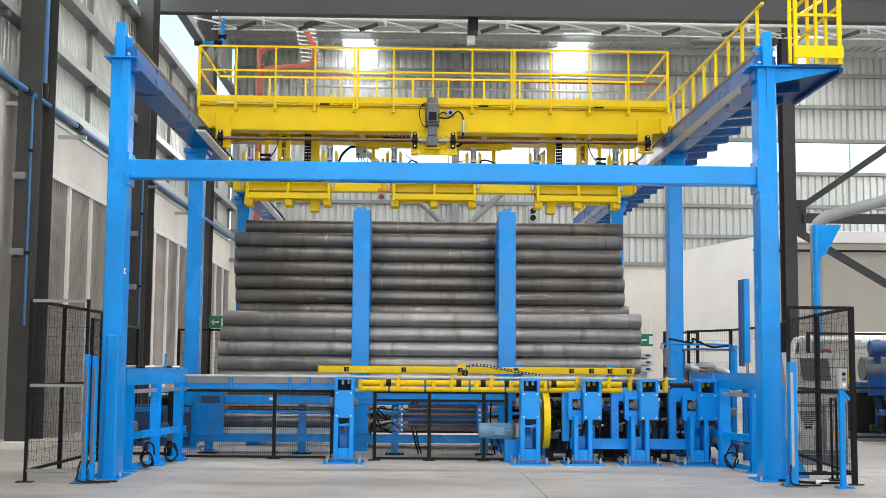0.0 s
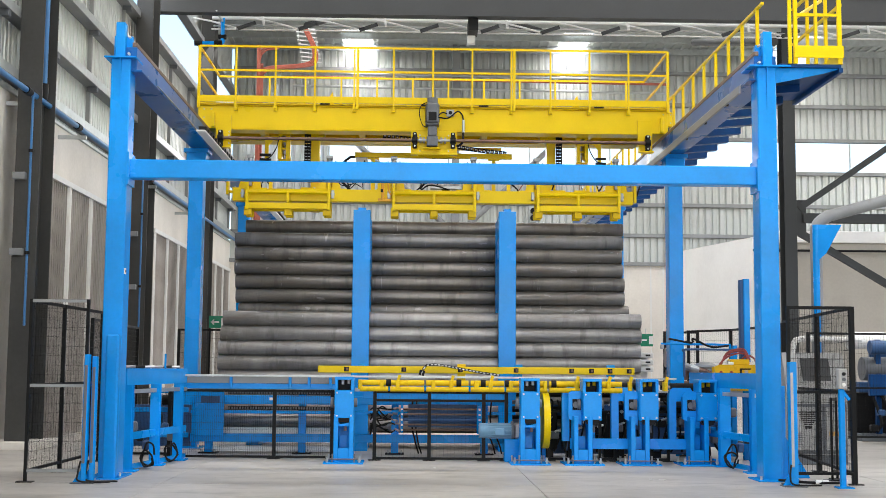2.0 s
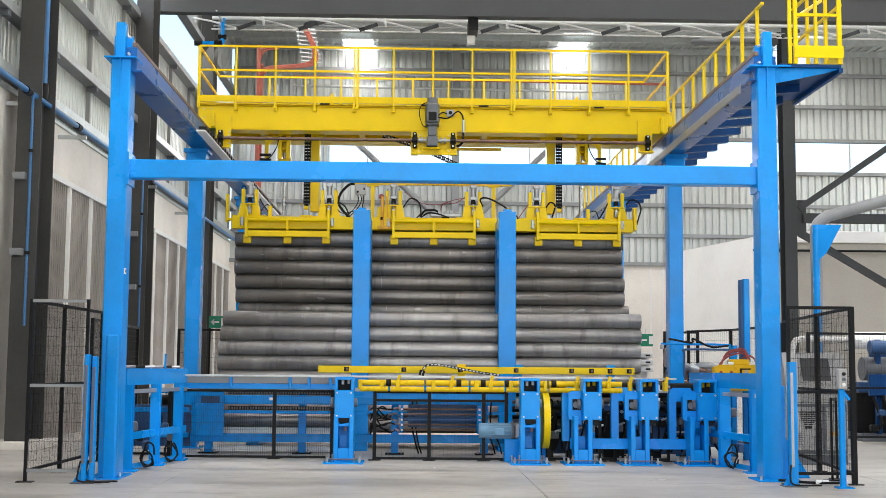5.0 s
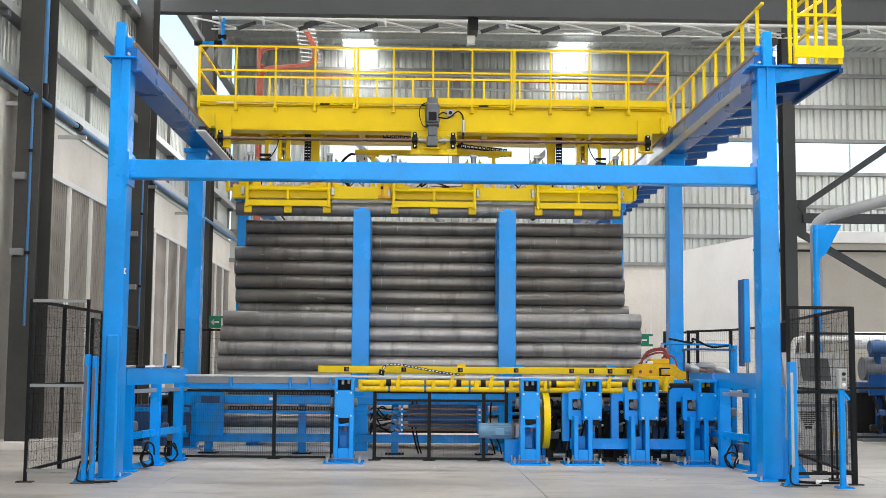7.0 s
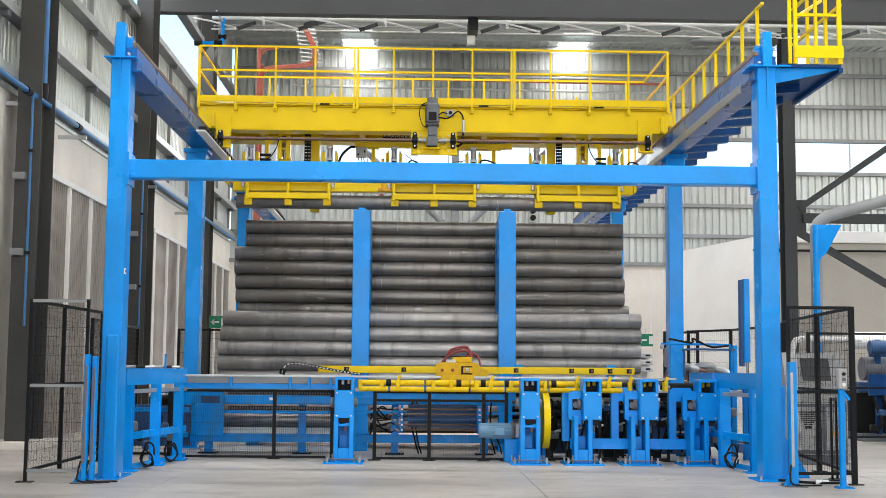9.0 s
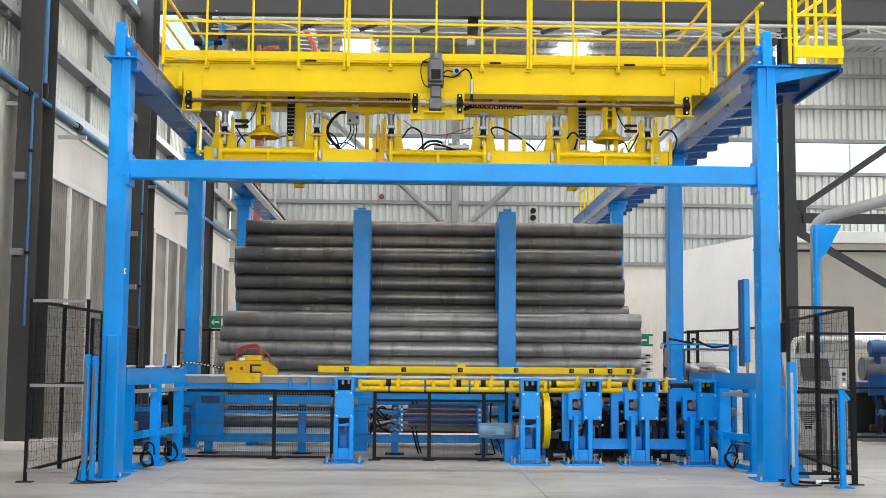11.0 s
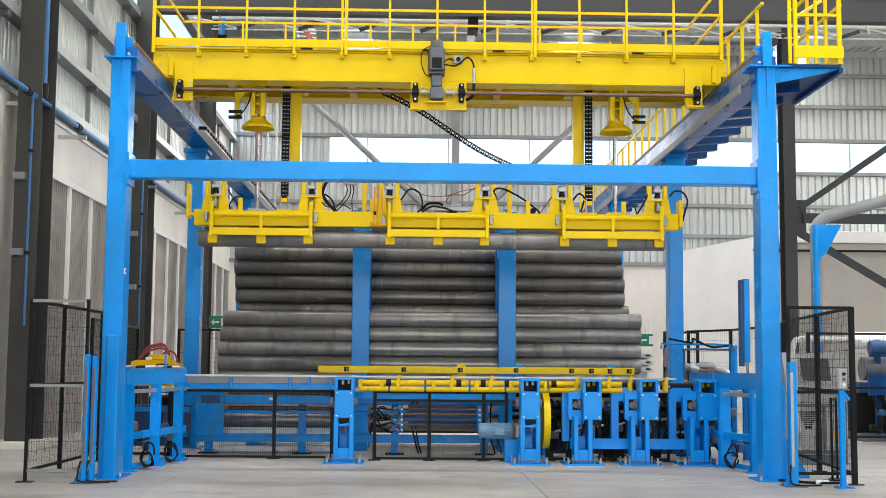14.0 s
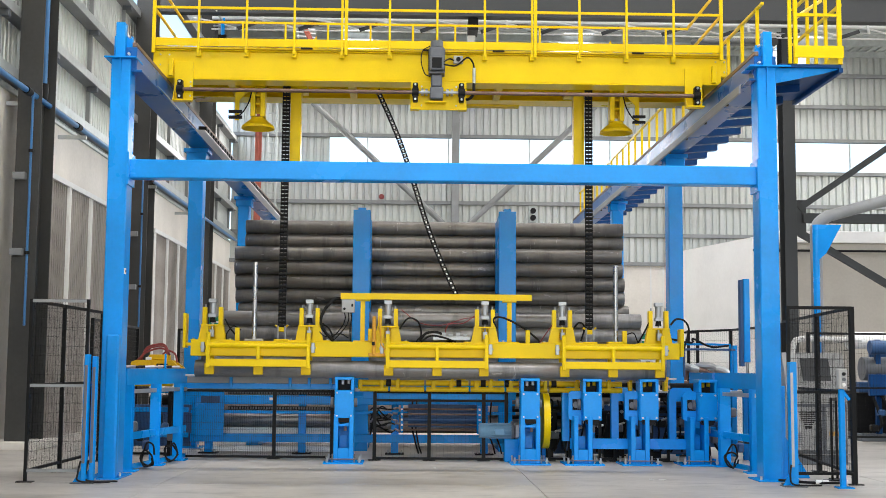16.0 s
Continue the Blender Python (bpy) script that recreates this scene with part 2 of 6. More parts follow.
def hose(points, r, bm=None, seg=8, steps=6):
    """A bent hose through the points (Catmull-Rom)."""
    pts = [Vector(p) for p in points]
    pts = [2 * pts[0] - pts[1]] + pts + [2 * pts[-1] - pts[-2]]
    line = []
    for i in range(1, len(pts) - 2):
        a, b, c, d = pts[i - 1:i + 3]
        for k in range(steps):
            t = k / steps
            line.append(0.5 * (2 * b + (c - a) * t + (2 * a - 5 * b + 4 * c - d) * t * t + (3 * b - a - 3 * c + d) * t ** 3))
    line.append(pts[-2])
    own = bmesh.new()
    rings = []
    side = None
    for i, p in enumerate(line):
        d = (line[min(i + 1, len(line) - 1)] - line[max(i - 1, 0)]).normalized()
        if side is None:
            side = d.orthogonal()
        side = (side - d * side.dot(d)).normalized()
        up = d.cross(side)
        rings.append([own.verts.new(p + side * r * math.cos(a) + up * r * math.sin(a)) for a in [2 * math.pi * k / seg for k in range(seg)]])
    for a, b in zip(rings, rings[1:]):
        for k in range(seg):
            own.faces.new((a[k], a[(k + 1) % seg], b[(k + 1) % seg], b[k]))
    own.faces.new(rings[0][::-1])
    own.faces.new(rings[-1])
    return merge(own, bm)


def prism(points, axis, a, b, bm=None):
    """A flat outline pushed along an axis from a to b; the outline runs over the other two axes."""
    own = bmesh.new()

    def at(u, v, w):
        return Vector({"x": (w, u, v), "y": (u, w, v), "z": (u, v, w)}[axis])
    f = [own.verts.new(at(u, v, a)) for u, v in points]
    g = [own.verts.new(at(u, v, b)) for u, v in points]
    n = len(points)
    own.faces.new(f)
    own.faces.new(g[::-1])
    for i in range(n):
        own.faces.new((f[i], g[i], g[(i + 1) % n], f[(i + 1) % n]))
    return merge(own, bm)


def ibeam(axis, a, b, u, z0, z1, w, bm=None, web=0.016, fl=0.022):
    """An I-beam along x or y between a and b, centred at u."""
    h, t = w / 2, web / 2
    outline = [(u - h, z0), (u + h, z0), (u + h, z0 + fl), (u + t, z0 + fl), (u + t, z1 - fl), (u + h, z1 - fl),
               (u + h, z1), (u - h, z1), (u - h, z1 - fl), (u - t, z1 - fl), (u - t, z0 + fl), (u - h, z0 + fl)]
    return prism(outline, axis, a, b, bm)


def hcol(x, y, z0, z1, w, d, bm=None, web=0.018, fl=0.024):
    """An upright H-section, flanges facing along y."""
    bm = bm or bmesh.new()
    box(x - w / 2, x + w / 2, y - d / 2, y - d / 2 + fl, z0, z1, bm, 0.004)
    box(x - w / 2, x + w / 2, y + d / 2 - fl, y + d / 2, z0, z1, bm, 0.004)
    box(x - web / 2, x + web / 2, y - d / 2 + fl, y + d / 2 - fl, z0, z1, bm, 0.0)
    return bm


def corrugated(axis, a, b, u, z0, z1, pitch=0.19, depth=0.03, into=1):
    """Trapezoidal sheet along x or y, standing at u."""
    bm = bmesh.new()
    prev = None
    n = int((b - a) / pitch)
    for i in range(n):
        for k, o in ((0.0, 0), (0.55, 0), (0.68, 1), (0.87, 1)):
            s = a + (i + k) * pitch
            w = u + into * o * depth
            c = [(w, s, z) if axis == "y" else (s, w, z) for z in (z0, z1)]
            cur = (bm.verts.new(c[0]), bm.verts.new(c[1]))
            if prev:
                bm.faces.new((prev[0], cur[0], cur[1], prev[1]))
            prev = cur
    return bm


def grille(p, u, v, w, h, nu, nv, r=0.0013):
    """Welded wire mesh: a panel from corner p along unit vectors u (w metres, nu wires) and v."""
    p, u, v = Vector(p), Vector(u), Vector(v)
    n = u.cross(v)
    bm = bmesh.new()

    def wire(a, b, s):
        q = [bm.verts.new(c + d) for c in (a, b) for d in (s * r, n * r, -s * r)]
        for i in range(3):
            j = (i + 1) % 3
            bm.faces.new((q[i], q[j], q[3 + j], q[3 + i]))
    for i in range(nu + 1):
        a = p + u * (w * i / nu)
        wire(a, a + v * h, u)
    for i in range(nv + 1):
        a = p + v * (h * i / nv)
        wire(a, a + u * w, v)
    return bm

# ---------------- the hall ----------------
XL, XR, YB, YF, ZR = -6.5, 24.0, 44.0, -10.0, 12.8
LX, RX = -3.54, 4.28          # gantry post lines
POST_Y = (14.9, 20.2, 25.9, 31.6)
RAIL_L, RAIL_R = -3.39, 4.17


def hall_floor():
    fl = solid("floor", box(XL - 0.3, XR + 0.3, YF - 20, YB + 0.3, -0.3, -0.012, bevel=0), JOINT,
               label="smooth grey concrete factory floor with saw-cut joints", category="floor", kind="structure")
    xs = [XL - 0.3, -2.78, 1.39, 5.6, 9.8, 14.0, 18.2, XR + 0.3]
    ys = [YF - 20, -3.0, 5.6, 14.06, 22.6, 31.2, YB + 0.3]
    for x0, x1 in zip(xs, xs[1:]):
        for y0, y1 in zip(ys, ys[1:]):
            part("slab", box(x0 + 0.004, x1 - 0.004, y0 + 0.004, y1 - 0.004, -0.012, 0.0, bevel=0.003), CONCRETE, fl)


def wall_left():
    w = thing("wall_left", (XL, 20, 0), "tall side wall of precast concrete below and ribbed cladding above", "wall", kind="structure")
    part("concrete_panel", box(XL - 0.25, XL, YF, YB, 0, 5.66, bevel=0), PRECAST, w, "beige precast concrete panels")
    part("cladding", corrugated("y", YF, YB, XL - 0.06, 5.66, 9.4, 0.19, 0.06, -1), SHEET, w, "ribbed metal cladding")
    part("cladding", corrugated("y", YF, YB, XL - 0.06, 10.95, ZR, 0.19, 0.06, -1), SHEET, w, "ribbed metal cladding")
    part("flashing", box(XL - 0.05, XL + 0.05, YF, YB, 5.64, 5.70, bevel=0.004), GALV, w, "bright folded flashing")
    for z in (5.80, 6.80, 7.95, 9.25, 10.9):
        g = part("girt", box(XL - 0.05, XL + 0.20, YF, YB, z, z + 0.012, bevel=0), GALVDARK, w)
        part("girt_web", box(XL + 0.185, XL + 0.2, YF, YB, z + 0.012, z + 0.16, bevel=0), GALV, g)
        part("girt_lip", box(XL + 0.13, XL + 0.185, YF, YB, z + 0.148, z + 0.16, bevel=0), GALV, g)
    y = YF + 2
    while y < YB:
        for z, z2 in ((5.96, 6.80), (6.96, 7.95), (8.11, 9.25)):
            part("sag_rod", box(XL - 0.02, XL + 0.06, y, y + 0.07, z, z2, bevel=0), GALVDARK, w)
            part("sag_cleat", box(XL + 0.0, XL + 0.19, y - 0.03, y + 0.10, z2 - 0.10, z2, bevel=0.004), DARKGREY, w)
        y += 2.7
    # mesh doors in the concrete
    for y0, n, wd in ((21.6, 4, 1.55), (30.9, 3, 1.55), (38.9, 3, 1.55), (9.0, 6, 1.55)):
        d = part("louvre_door", box(XL + 0.003, XL + 0.05, y0, y0 + wd * n, 0, 4.62, bevel=0), LOUVRE, w, "brown ribbed mesh door")
        part("door_head", box(XL + 0.05, XL + 0.1, y0 - 0.1, y0 + wd * n + 0.1, 4.60, 4.70, bevel=0.004), WHITE, d, "pale steel door head")
        for k in range(n + 1):
            for off in (-0.05, 0.05) if 0 < k < n else (0.0,):
                yy = y0 + wd * k + off
                part("mullion", box(XL + 0.05, XL + 0.1, yy - 0.022, yy + 0.022, 0, 4.60, bevel=0.004), WHITE, d)
            if k < n:
                for j in range(1, 12):
                    yy = y0 + wd * (k + j / 12)
                    part("rib", box(XL + 0.05, XL + 0.062, yy - 0.02, yy + 0.02, 0.05, 4.58, bevel=0), LOUVRE, d)
    # small surface boxes and conduits on the concrete
    for y, z in ((29.8, 4.9), (37.9, 4.7), (38.0, 3.0)):
        part("wall_box", box(XL + 0.003, XL + 0.2, y, y + 0.25, z, z + 0.3, bevel=0.01), BLACK, w)


def wall_back():
    w = thing("wall_back", (6, YB, 0), "end wall of precast concrete and ribbed cladding with a strip window", "wall", kind="structure")
    part("concrete_panel", box(XL, XR, YB, YB + 0.25, 0, 5.0, bevel=0), PRECAST, w, "beige precast concrete panels")
    part("cladding", corrugated("x", XL, XR, YB + 0.03, 5.0, 8.42, 0.25, 0.055), SHEET, w, "ribbed metal cladding")
    part("cladding", corrugated("x", XL, XR, YB + 0.03, 9.55, ZR, 0.25, 0.055), SHEET, w, "ribbed metal cladding")
    part("cladding", corrugated("x", XL, -2.8, YB + 0.03, 8.42, 9.55, 0.25, 0.055), SHEET, w, "ribbed metal cladding")
    for z in (4.98, 6.0, 7.1, 8.3, 9.5, 10.75, 11.9):
        part("girt", box(XL, XR, YB - 0.14, YB + 0.02, z, z + 0.13, bevel=0.004), GALVDARK, w)
    x = XL + 1.9
    while x < XR:
        part("sag_rod", box(x, x + 0.05, YB - 0.06, YB - 0.02, 5.1, 11.9, bevel=0), GALV, w)
        x += 2.9
    # wind bracing and the middle mullion
    part("wind_column", box(1.33, 1.6, YB - 0.6, YB - 0.16, 0, ZR, bevel=0.01), GALVDARK, w, "grey steel wind column")
    for p, q in (((1.1, 43.3, 6.3), (-3.6, 43.3, 10.6)), ((1.9, 43.3, 6.3), (6.4, 43.3, 10.6))):
        part("brace", rod(p, q, 0.105, seg=10), GALVDARK, w, "grey tubular brace")
    bell = part("fire_bell", rod((-1.15, YB - 0.2, 7.35), (-1.15, YB - 0.1, 7.35), 0.09, seg=16), HOSE, w, "red fire bell")
    part("bell_plate", box(-1.22, -1.08, YB - 0.1, YB - 0.06, 7.28, 7.42, bevel=0.004), HOSE, bell)
    for z in (6.65, 6.9):
        part("siren", rod((4.25, YB - 0.25, z), (4.25, YB - 0.1, z), 0.1, seg=16), BLACK, w, "black round siren")
    part("siren_plate", box(4.1, 4.4, YB - 0.1, YB - 0.05, 6.5, 7.1, bevel=0.004), GALV, w)
    for x in (3.6, 8.45, 8.9):
        part("panel_joint", box(x, x + 0.05, YB - 0.01, YB + 0.01, 0, 4.98, bevel=0), WHITE, w)


def wall_right_parts():
    # low white concrete return and beige wall behind the machines
    bm = bmesh.new()
    prism([(9.25, 42.7), (9.5, 42.75), (10.7, 37.9), (10.45, 37.85)], "z", 0, 5.4, bm)
    solid("wall_return", bm, WHITEWALL, (9.9, 40, 0), "low white concrete return wall in daylight", "wall", kind="structure")
    w = thing("wall_low", (16, 37, 0), "low beige concrete wall behind the machines", "wall", kind="structure")
    part("concrete_panel", box(10.46, XR, 37.0, 37.25, 0, 5.15, bevel=0.01), BEIGE, w)
    part("coping", box(10.4, XR, 36.9, 37.3, 5.15, 5.5, bevel=0.01), WHITEWALL, w, "pale concrete coping")
    part("conduit", hose([(10.9, 36.86, 1), (10.9, 36.86, 4.7), (11.0, 36.86, 4.88), (11.2, 36.86, 4.9), (XR, 36.86, 4.9)], 0.035), BLACK, w)
    part("louvre", box(11.3, 18, 36.85, 37.0, 0.0, 2.9, bevel=0), BEIGE, w)
    r = thing("wall_right", (XR, 20, 0), "far side wall of the hall with a high strip window", "wall", kind="structure")
    part("cladding", box(XR, XR + 0.25, YF, YB, 0, 7.8, bevel=0), SHEET, r)
    part("cladding", box(XR, XR + 0.25, YF, YB, 10.2, ZR, bevel=0), SHEET, r)
    f = thing("wall_front", (6, YF, 0), "front wall around the open roller door", "wall", kind="structure")
    part("pier", box(XL - 0.25, -6.5, YF - 0.25, YF, 0, ZR, bevel=0), PRECAST, f)
    part("pier", box(12.5, XR + 0.25, YF - 0.25, YF, 0, ZR, bevel=0), PRECAST, f)
    part("lintel", box(-6.5, 12.5, YF - 0.25, YF, 8.4, ZR, bevel=0), SHEET, f)


def roof():
    bm = bmesh.new()
    edges = [YF - 0.3]
    for y in (-4.0, 4.0, 12.0, 20.0, 28.0, 36.0):
        edges += [y - 0.6, y + 0.6]
    edges.append(YB + 0.3)
    for a, b in zip(edges[::2], edges[1::2]):
        if b > 36:
            # two translucent bays near the end wall
            for x0, x1 in ((XL - 0.3, -2.55), (-1.5, 5.1), (6.15, 12.9), (14.3, XR + 0.3)):
                box(x0, x1, a, b, ZR, ZR + 0.05, bm, 0)
            for x0, x1 in ((-2.55, -1.5), (5.1, 6.15), (12.9, 14.3)):
                box(x0, x1, a, 41.7, ZR, ZR + 0.05, bm, 0)
        else:
            box(XL - 0.3, XR + 0.3, a, b, ZR, ZR + 0.05, bm, 0)
    x = XL
    while x < XR:
        if min(abs(x - c) for c in (-2.02, 5.62, 13.6)) > 0.62:
            box(x, x + 0.09, 37.1, YB, ZR - 0.05, ZR - 0.001, bm, 0)
        x += 0.32
    solid("ceiling", bm, SHEET, (8, 17, ZR), "grey metal roof sheeting with translucent strips", "ceiling", kind="structure")
    for x in (-2.02, 5.62, 13.6):
        solid("rooflight", box(x - 0.52, x + 0.52, 41.6, YB + 0.3, ZR + 0.06, ZR + 0.07, bevel=0), ROOFLIGHT, (x, 40, ZR), "translucent white rooflight sheet glowing with daylight", "rooflight", "rooflights", "structure")
    for y in (32.6, 34.0, 35.4, 36.8, 40.3, 41.9, 43.5):
        solid("purlin", ibeam("x", XL, XR, y, ZR - 0.25, ZR - 0.004, 0.1), GALV, (8, y, ZR), "galvanised roof purlin under the sheeting", "purlin", "roof purlins", "structure")
    # portal rafters
    for y, z in ((30.0, 9.93), (12.0, 10.6), (-1.0, 10.6)):
        solid("rafter", ibeam("x", XL, XR, y, z, z + 0.75, 0.3), DARKSTEEL, (8, y, z), "deep dark grey steel roof beam", "roof beam", "roof beams", "structure")
    # pale bracing below the beam
    for i in range(13):
        x = -5.67 + 1.55 * i
        solid("fly_brace", hose([(x, 31.0, 10.11), (x + 0.5, 31.0, 10.02), (x + 1.1, 31.0, 9.86)], 0.024, steps=4), WHITE, (x, 31, 10), "pale curved steel brace below the roof beam", "brace", "roof braces", "structure")
        solid("brace_strut", bar((x + 1.14, 31.05, 9.86), (x + 1.6, 31.05, 10.02), 0.05, 0.09), DARKSTEEL, (x, 31, 9.9), "dark brace strut below the roof beam", "brace", "roof brace struts", "structure")
        if i % 2:
            solid("tube_cleat", bar((x + 0.2, 30.95, 10.32), (x + 0.27, 30.95, 9.93), 0.06, 0.05), WHITE, (x, 31, 10), "pale upright cleat on the roof tubes", "cleat", "roof tube cleats", "structure")
    solid("eave_tube", rod((-5.2, 31.1, 9.85), (XR, 31.1, 9.82), 0.022), WHITE, (8, 31.1, 9.85), "thin pale tube below the roof beam", "tube", kind="structure")
    solid("eave_tube", rod((-5.2, 31.4, 10.02), (XR, 31.4, 10.02), 0.025), GALV, (8, 31.4, 10.02), "thin galvanised tube below the roof beam", "tube", kind="structure")
    solid("eave_tube", rod((-5.2, 31.2, 10.17), (XR, 31.2, 10.17), 0.045), WHITE, (8, 31.2, 10.17), "pale tube running under the roof beam", "tube", kind="structure")
    for p, q in (((-0.6, 34, 11.6), (-3.4, 38, 11.9)), ((0.3, 34, 11.6), (4.0, 39, 12.1)), ((9.2, 31, 9.7), (8.3, 36, 11.0)), ((13.5, 31, 9.7), (18.5, 36, 8.4))):
        solid("roof_brace", rod(p, q, 0.11), DARKSTEEL, p, "dark steel diagonal roof brace", "brace", "diagonal roof braces", "structure")


def columns():
    for x, y, w in ((XL + 0.4, 19.9, 0.38), (XL + 0.29, 28.4, 0.38), (XL + 0.29, 36.9, 0.38), (XL + 0.4, 11.4, 0.38)):
        c = thing("steel_column", (x, y, 0), "dark grey steel column against the side wall", "column", "side wall columns", "structure")
        part("shaft", hcol(x, y, 0.0, ZR, w, 0.75), COLUMN, c)
        part("plinth", box(x - 0.4, x + 0.4, y - 0.65, y + 0.65, 0, 0.12, bevel=0.01), PRECAST, c, "concrete plinth")
        for z in (3.0, 4.2):
            part("cleat", box(x - 0.2, x + 0.0, y - 0.48, y - 0.376, z, z + 0.11, bevel=0.004), GALVDARK, c)
    x, y = 10.55, 34.5
    c = thing("steel_column", (x, y, 0), "dark grey steel column carrying the bracing", "column", "bracing columns", "structure")
    part("shaft", hcol(x, y, 0, 11, 0.34, 0.5), DARKSTEEL, c)
    part("gusset", box(x + 0.17, x + 0.5, y - 0.03, y + 0.03, 5.2, 6.1, bevel=0.004), DARKSTEEL, c)
    part("brace", bar((x + 0.3, y, 5.85), (x + 4.0, y, 8.4), 0.12, 0.17), DARKSTEEL, c)
    part("brace", bar((x + 0.1, y, 5.3), (x + 4.2, y, 2.9), 0.12, 0.2), DARKSTEEL, c)
    part("strut", box(x + 0.4, x + 8, y - 0.1, y + 0.1, 5.45, 5.72, bevel=0.01), DARKSTEEL, c)


hall_floor()
wall_left()
wall_back()
wall_right_parts()
roof()
columns()


# ---------------- the gantry ----------------
def gantry():
    g = thing("crane_gantry", (0.37, 14.9, 0), "tall blue steel gantry frame carrying crane rails", "gantry")
    for x, s in ((LX, 1), (RX, -1)):
        for i, y in enumerate(POST_Y):
            p = part("post", box(x - 0.115, x + 0.115, y - 0.15, y + 0.15, 0, 4.98 if i == 0 else 4.76, bevel=0.012), BLUE, g)
            part("base_plate", box(x - 0.2, x + 0.2, y - 0.24, y + 0.24, 0, 0.02, bevel=0.003), BLUE, p)
            for dx, dy in ((-0.16, -0.2), (0.16, -0.2)):
                part("anchor_bolt", rod((x + dx, y + dy, 0.02), (x + dx, y + dy, 0.06), 0.014, seg=8), GALV, p)
            if i == 0:
                part("cap_plate", box(x - 0.19 - 0.03 * (s < 0), x + 0.19 + 0.1 * (s < 0), y - 0.2, y + 0.2, 4.98, 5.0, bevel=0.003), BLUE, p)
                part("gusset", prism([(y - 0.19, 4.98), (y - 0.15, 4.98), (y - 0.15, 4.45)], "x", x - 0.008, x + 0.008), BLUE, p)
                b = part("end_bracket", box(x - 0.01 * s - 0.055, x - 0.01 * s + 0.055, y - 0.17, y - 0.05, 5.0, 5.42, bevel=0.006), BLUE, p)
                for dz in (5.03, 5.24):
                    part("bolt", rod((x + 0.1 * s, y - 0.2, dz), (x + 0.1 * s, y - 0.14, dz), 0.016, seg=8), GALV, b)
                part("side_plate", box(x - 0.11, x + 0.11, y - 0.05, y + 0.02, 5.0, 5.28, bevel=0.004), BLUE, p)
            else:
                part("cap_plate", box(x - 0.2, x + 0.2, y - 0.2, y + 0.2, 4.76, 4.823, bevel=0.003), BLUE, p)
                part("haunch", box(x - 0.16, x + 0.16, y - 0.17, y + 0.17, 4.62, 4.76, bevel=0.01), BLUE, p)
    for x, a, b in ((LX, LX + 0.115, RX - 0.115),):
        c = part("cross_beam", box(a, b, 14.78, 15.0, 3.535, 3.76, bevel=0.012), BLUE, g)
        for xx in (a, b - 0.02):
            part("end_plate", box(xx - 0.005, xx + 0.025, 14.72, 15.06, 3.45, 3.84, bevel=0.003), BLUE, c)
    for x, xr, s in ((LX, RAIL_L, 1), (RX, RAIL_R, -1)):
        inner = xr + 0.03 * s
        outer = xr - 0.24 * s
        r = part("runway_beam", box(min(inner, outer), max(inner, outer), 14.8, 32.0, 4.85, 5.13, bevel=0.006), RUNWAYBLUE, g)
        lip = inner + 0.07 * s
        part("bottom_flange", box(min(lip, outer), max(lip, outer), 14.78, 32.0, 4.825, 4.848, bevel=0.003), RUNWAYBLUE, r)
        part("crane_rail", box(xr - 0.03, xr + 0.03, 14.8, 32.0, 5.132, 5.19, bevel=0.008), RAIL, r, "rusty steel rail")
        edge = lip - 0.012 * s
        part("conductor_strip", box(min(edge, lip + 0.012 * s), max(edge, lip + 0.012 * s), 15.7, 32.0, 4.85, 4.863, bevel=0), GALV, r, "bright conductor strip")
        y = 15.4
        while y < 32:
            part("splice_bolt", rod((inner, y, 4.9), (inner + 0.015 * s, y, 4.9), 0.014, seg=6), GALV, r)
            y += 0.9
    # conductor trough under the inside edge of the other runway
    c = part("conductor_trough", box(RAIL_R - 0.155, RAIL_R - 0.125, 15.06, 32.0, 4.72, 4.822, bevel=0.004), GALVDARK, g, "grey conductor trough")
    for k in range(14):
        part("trough_hanger", box(RAIL_R - 0.124, RAIL_R - 0.09, 15.8 + 1.2 * k, 15.84 + 1.2 * k, 4.72, 4.824, bevel=0.003), BLACK, c)
    # cable trough along the inside of one runway
    t = part("cable_trough", box(RAIL_L + 0.14, RAIL_L + 0.28, 18.3, 32, 4.775, 4.80, bevel=0.003), WHITE, g, "pale steel cable trough")
    for k in range(55):
        y = 18.4 + 0.24 * k
        part("chain_link", box(RAIL_L + 0.16, RAIL_L + 0.28, y, y + 0.12, 4.80, 4.87, bevel=0.004), BLACK, t)


def small_things():
    p = thing("tag_plate", (-3.41, 14.8, 2.3), "small white tag on the blue gantry post", "tag")
    part("plate", box(-3.424, -3.412, 14.76, 14.82, 2.38, 2.45, bevel=0.002), WHITE, p)
    part("mark", box(-3.412, -3.409, 14.775, 14.805, 2.40, 2.43, bevel=0), BLACK, p)
    for x, y, a, w in ((2.98, 14.85, 0.5, 0.10), (2.86, 14.9, -0.2, 0.05), (0.31, 16.4, 0.9, 0.035), (-1.3, 16.2, 0.2, 0.03)):
        bm = box(-w / 2, w / 2, -0.012, 0.012, 0.0, 0.006, bevel=0)
        ob = solid("floor_scrap", bm, WHITE, (0, 0, 0), "small pale scrap lying on the floor", "scrap", "floor scraps")
        ob.location, ob.rotation_euler = (x, y, 0.0), (0, 0, a)


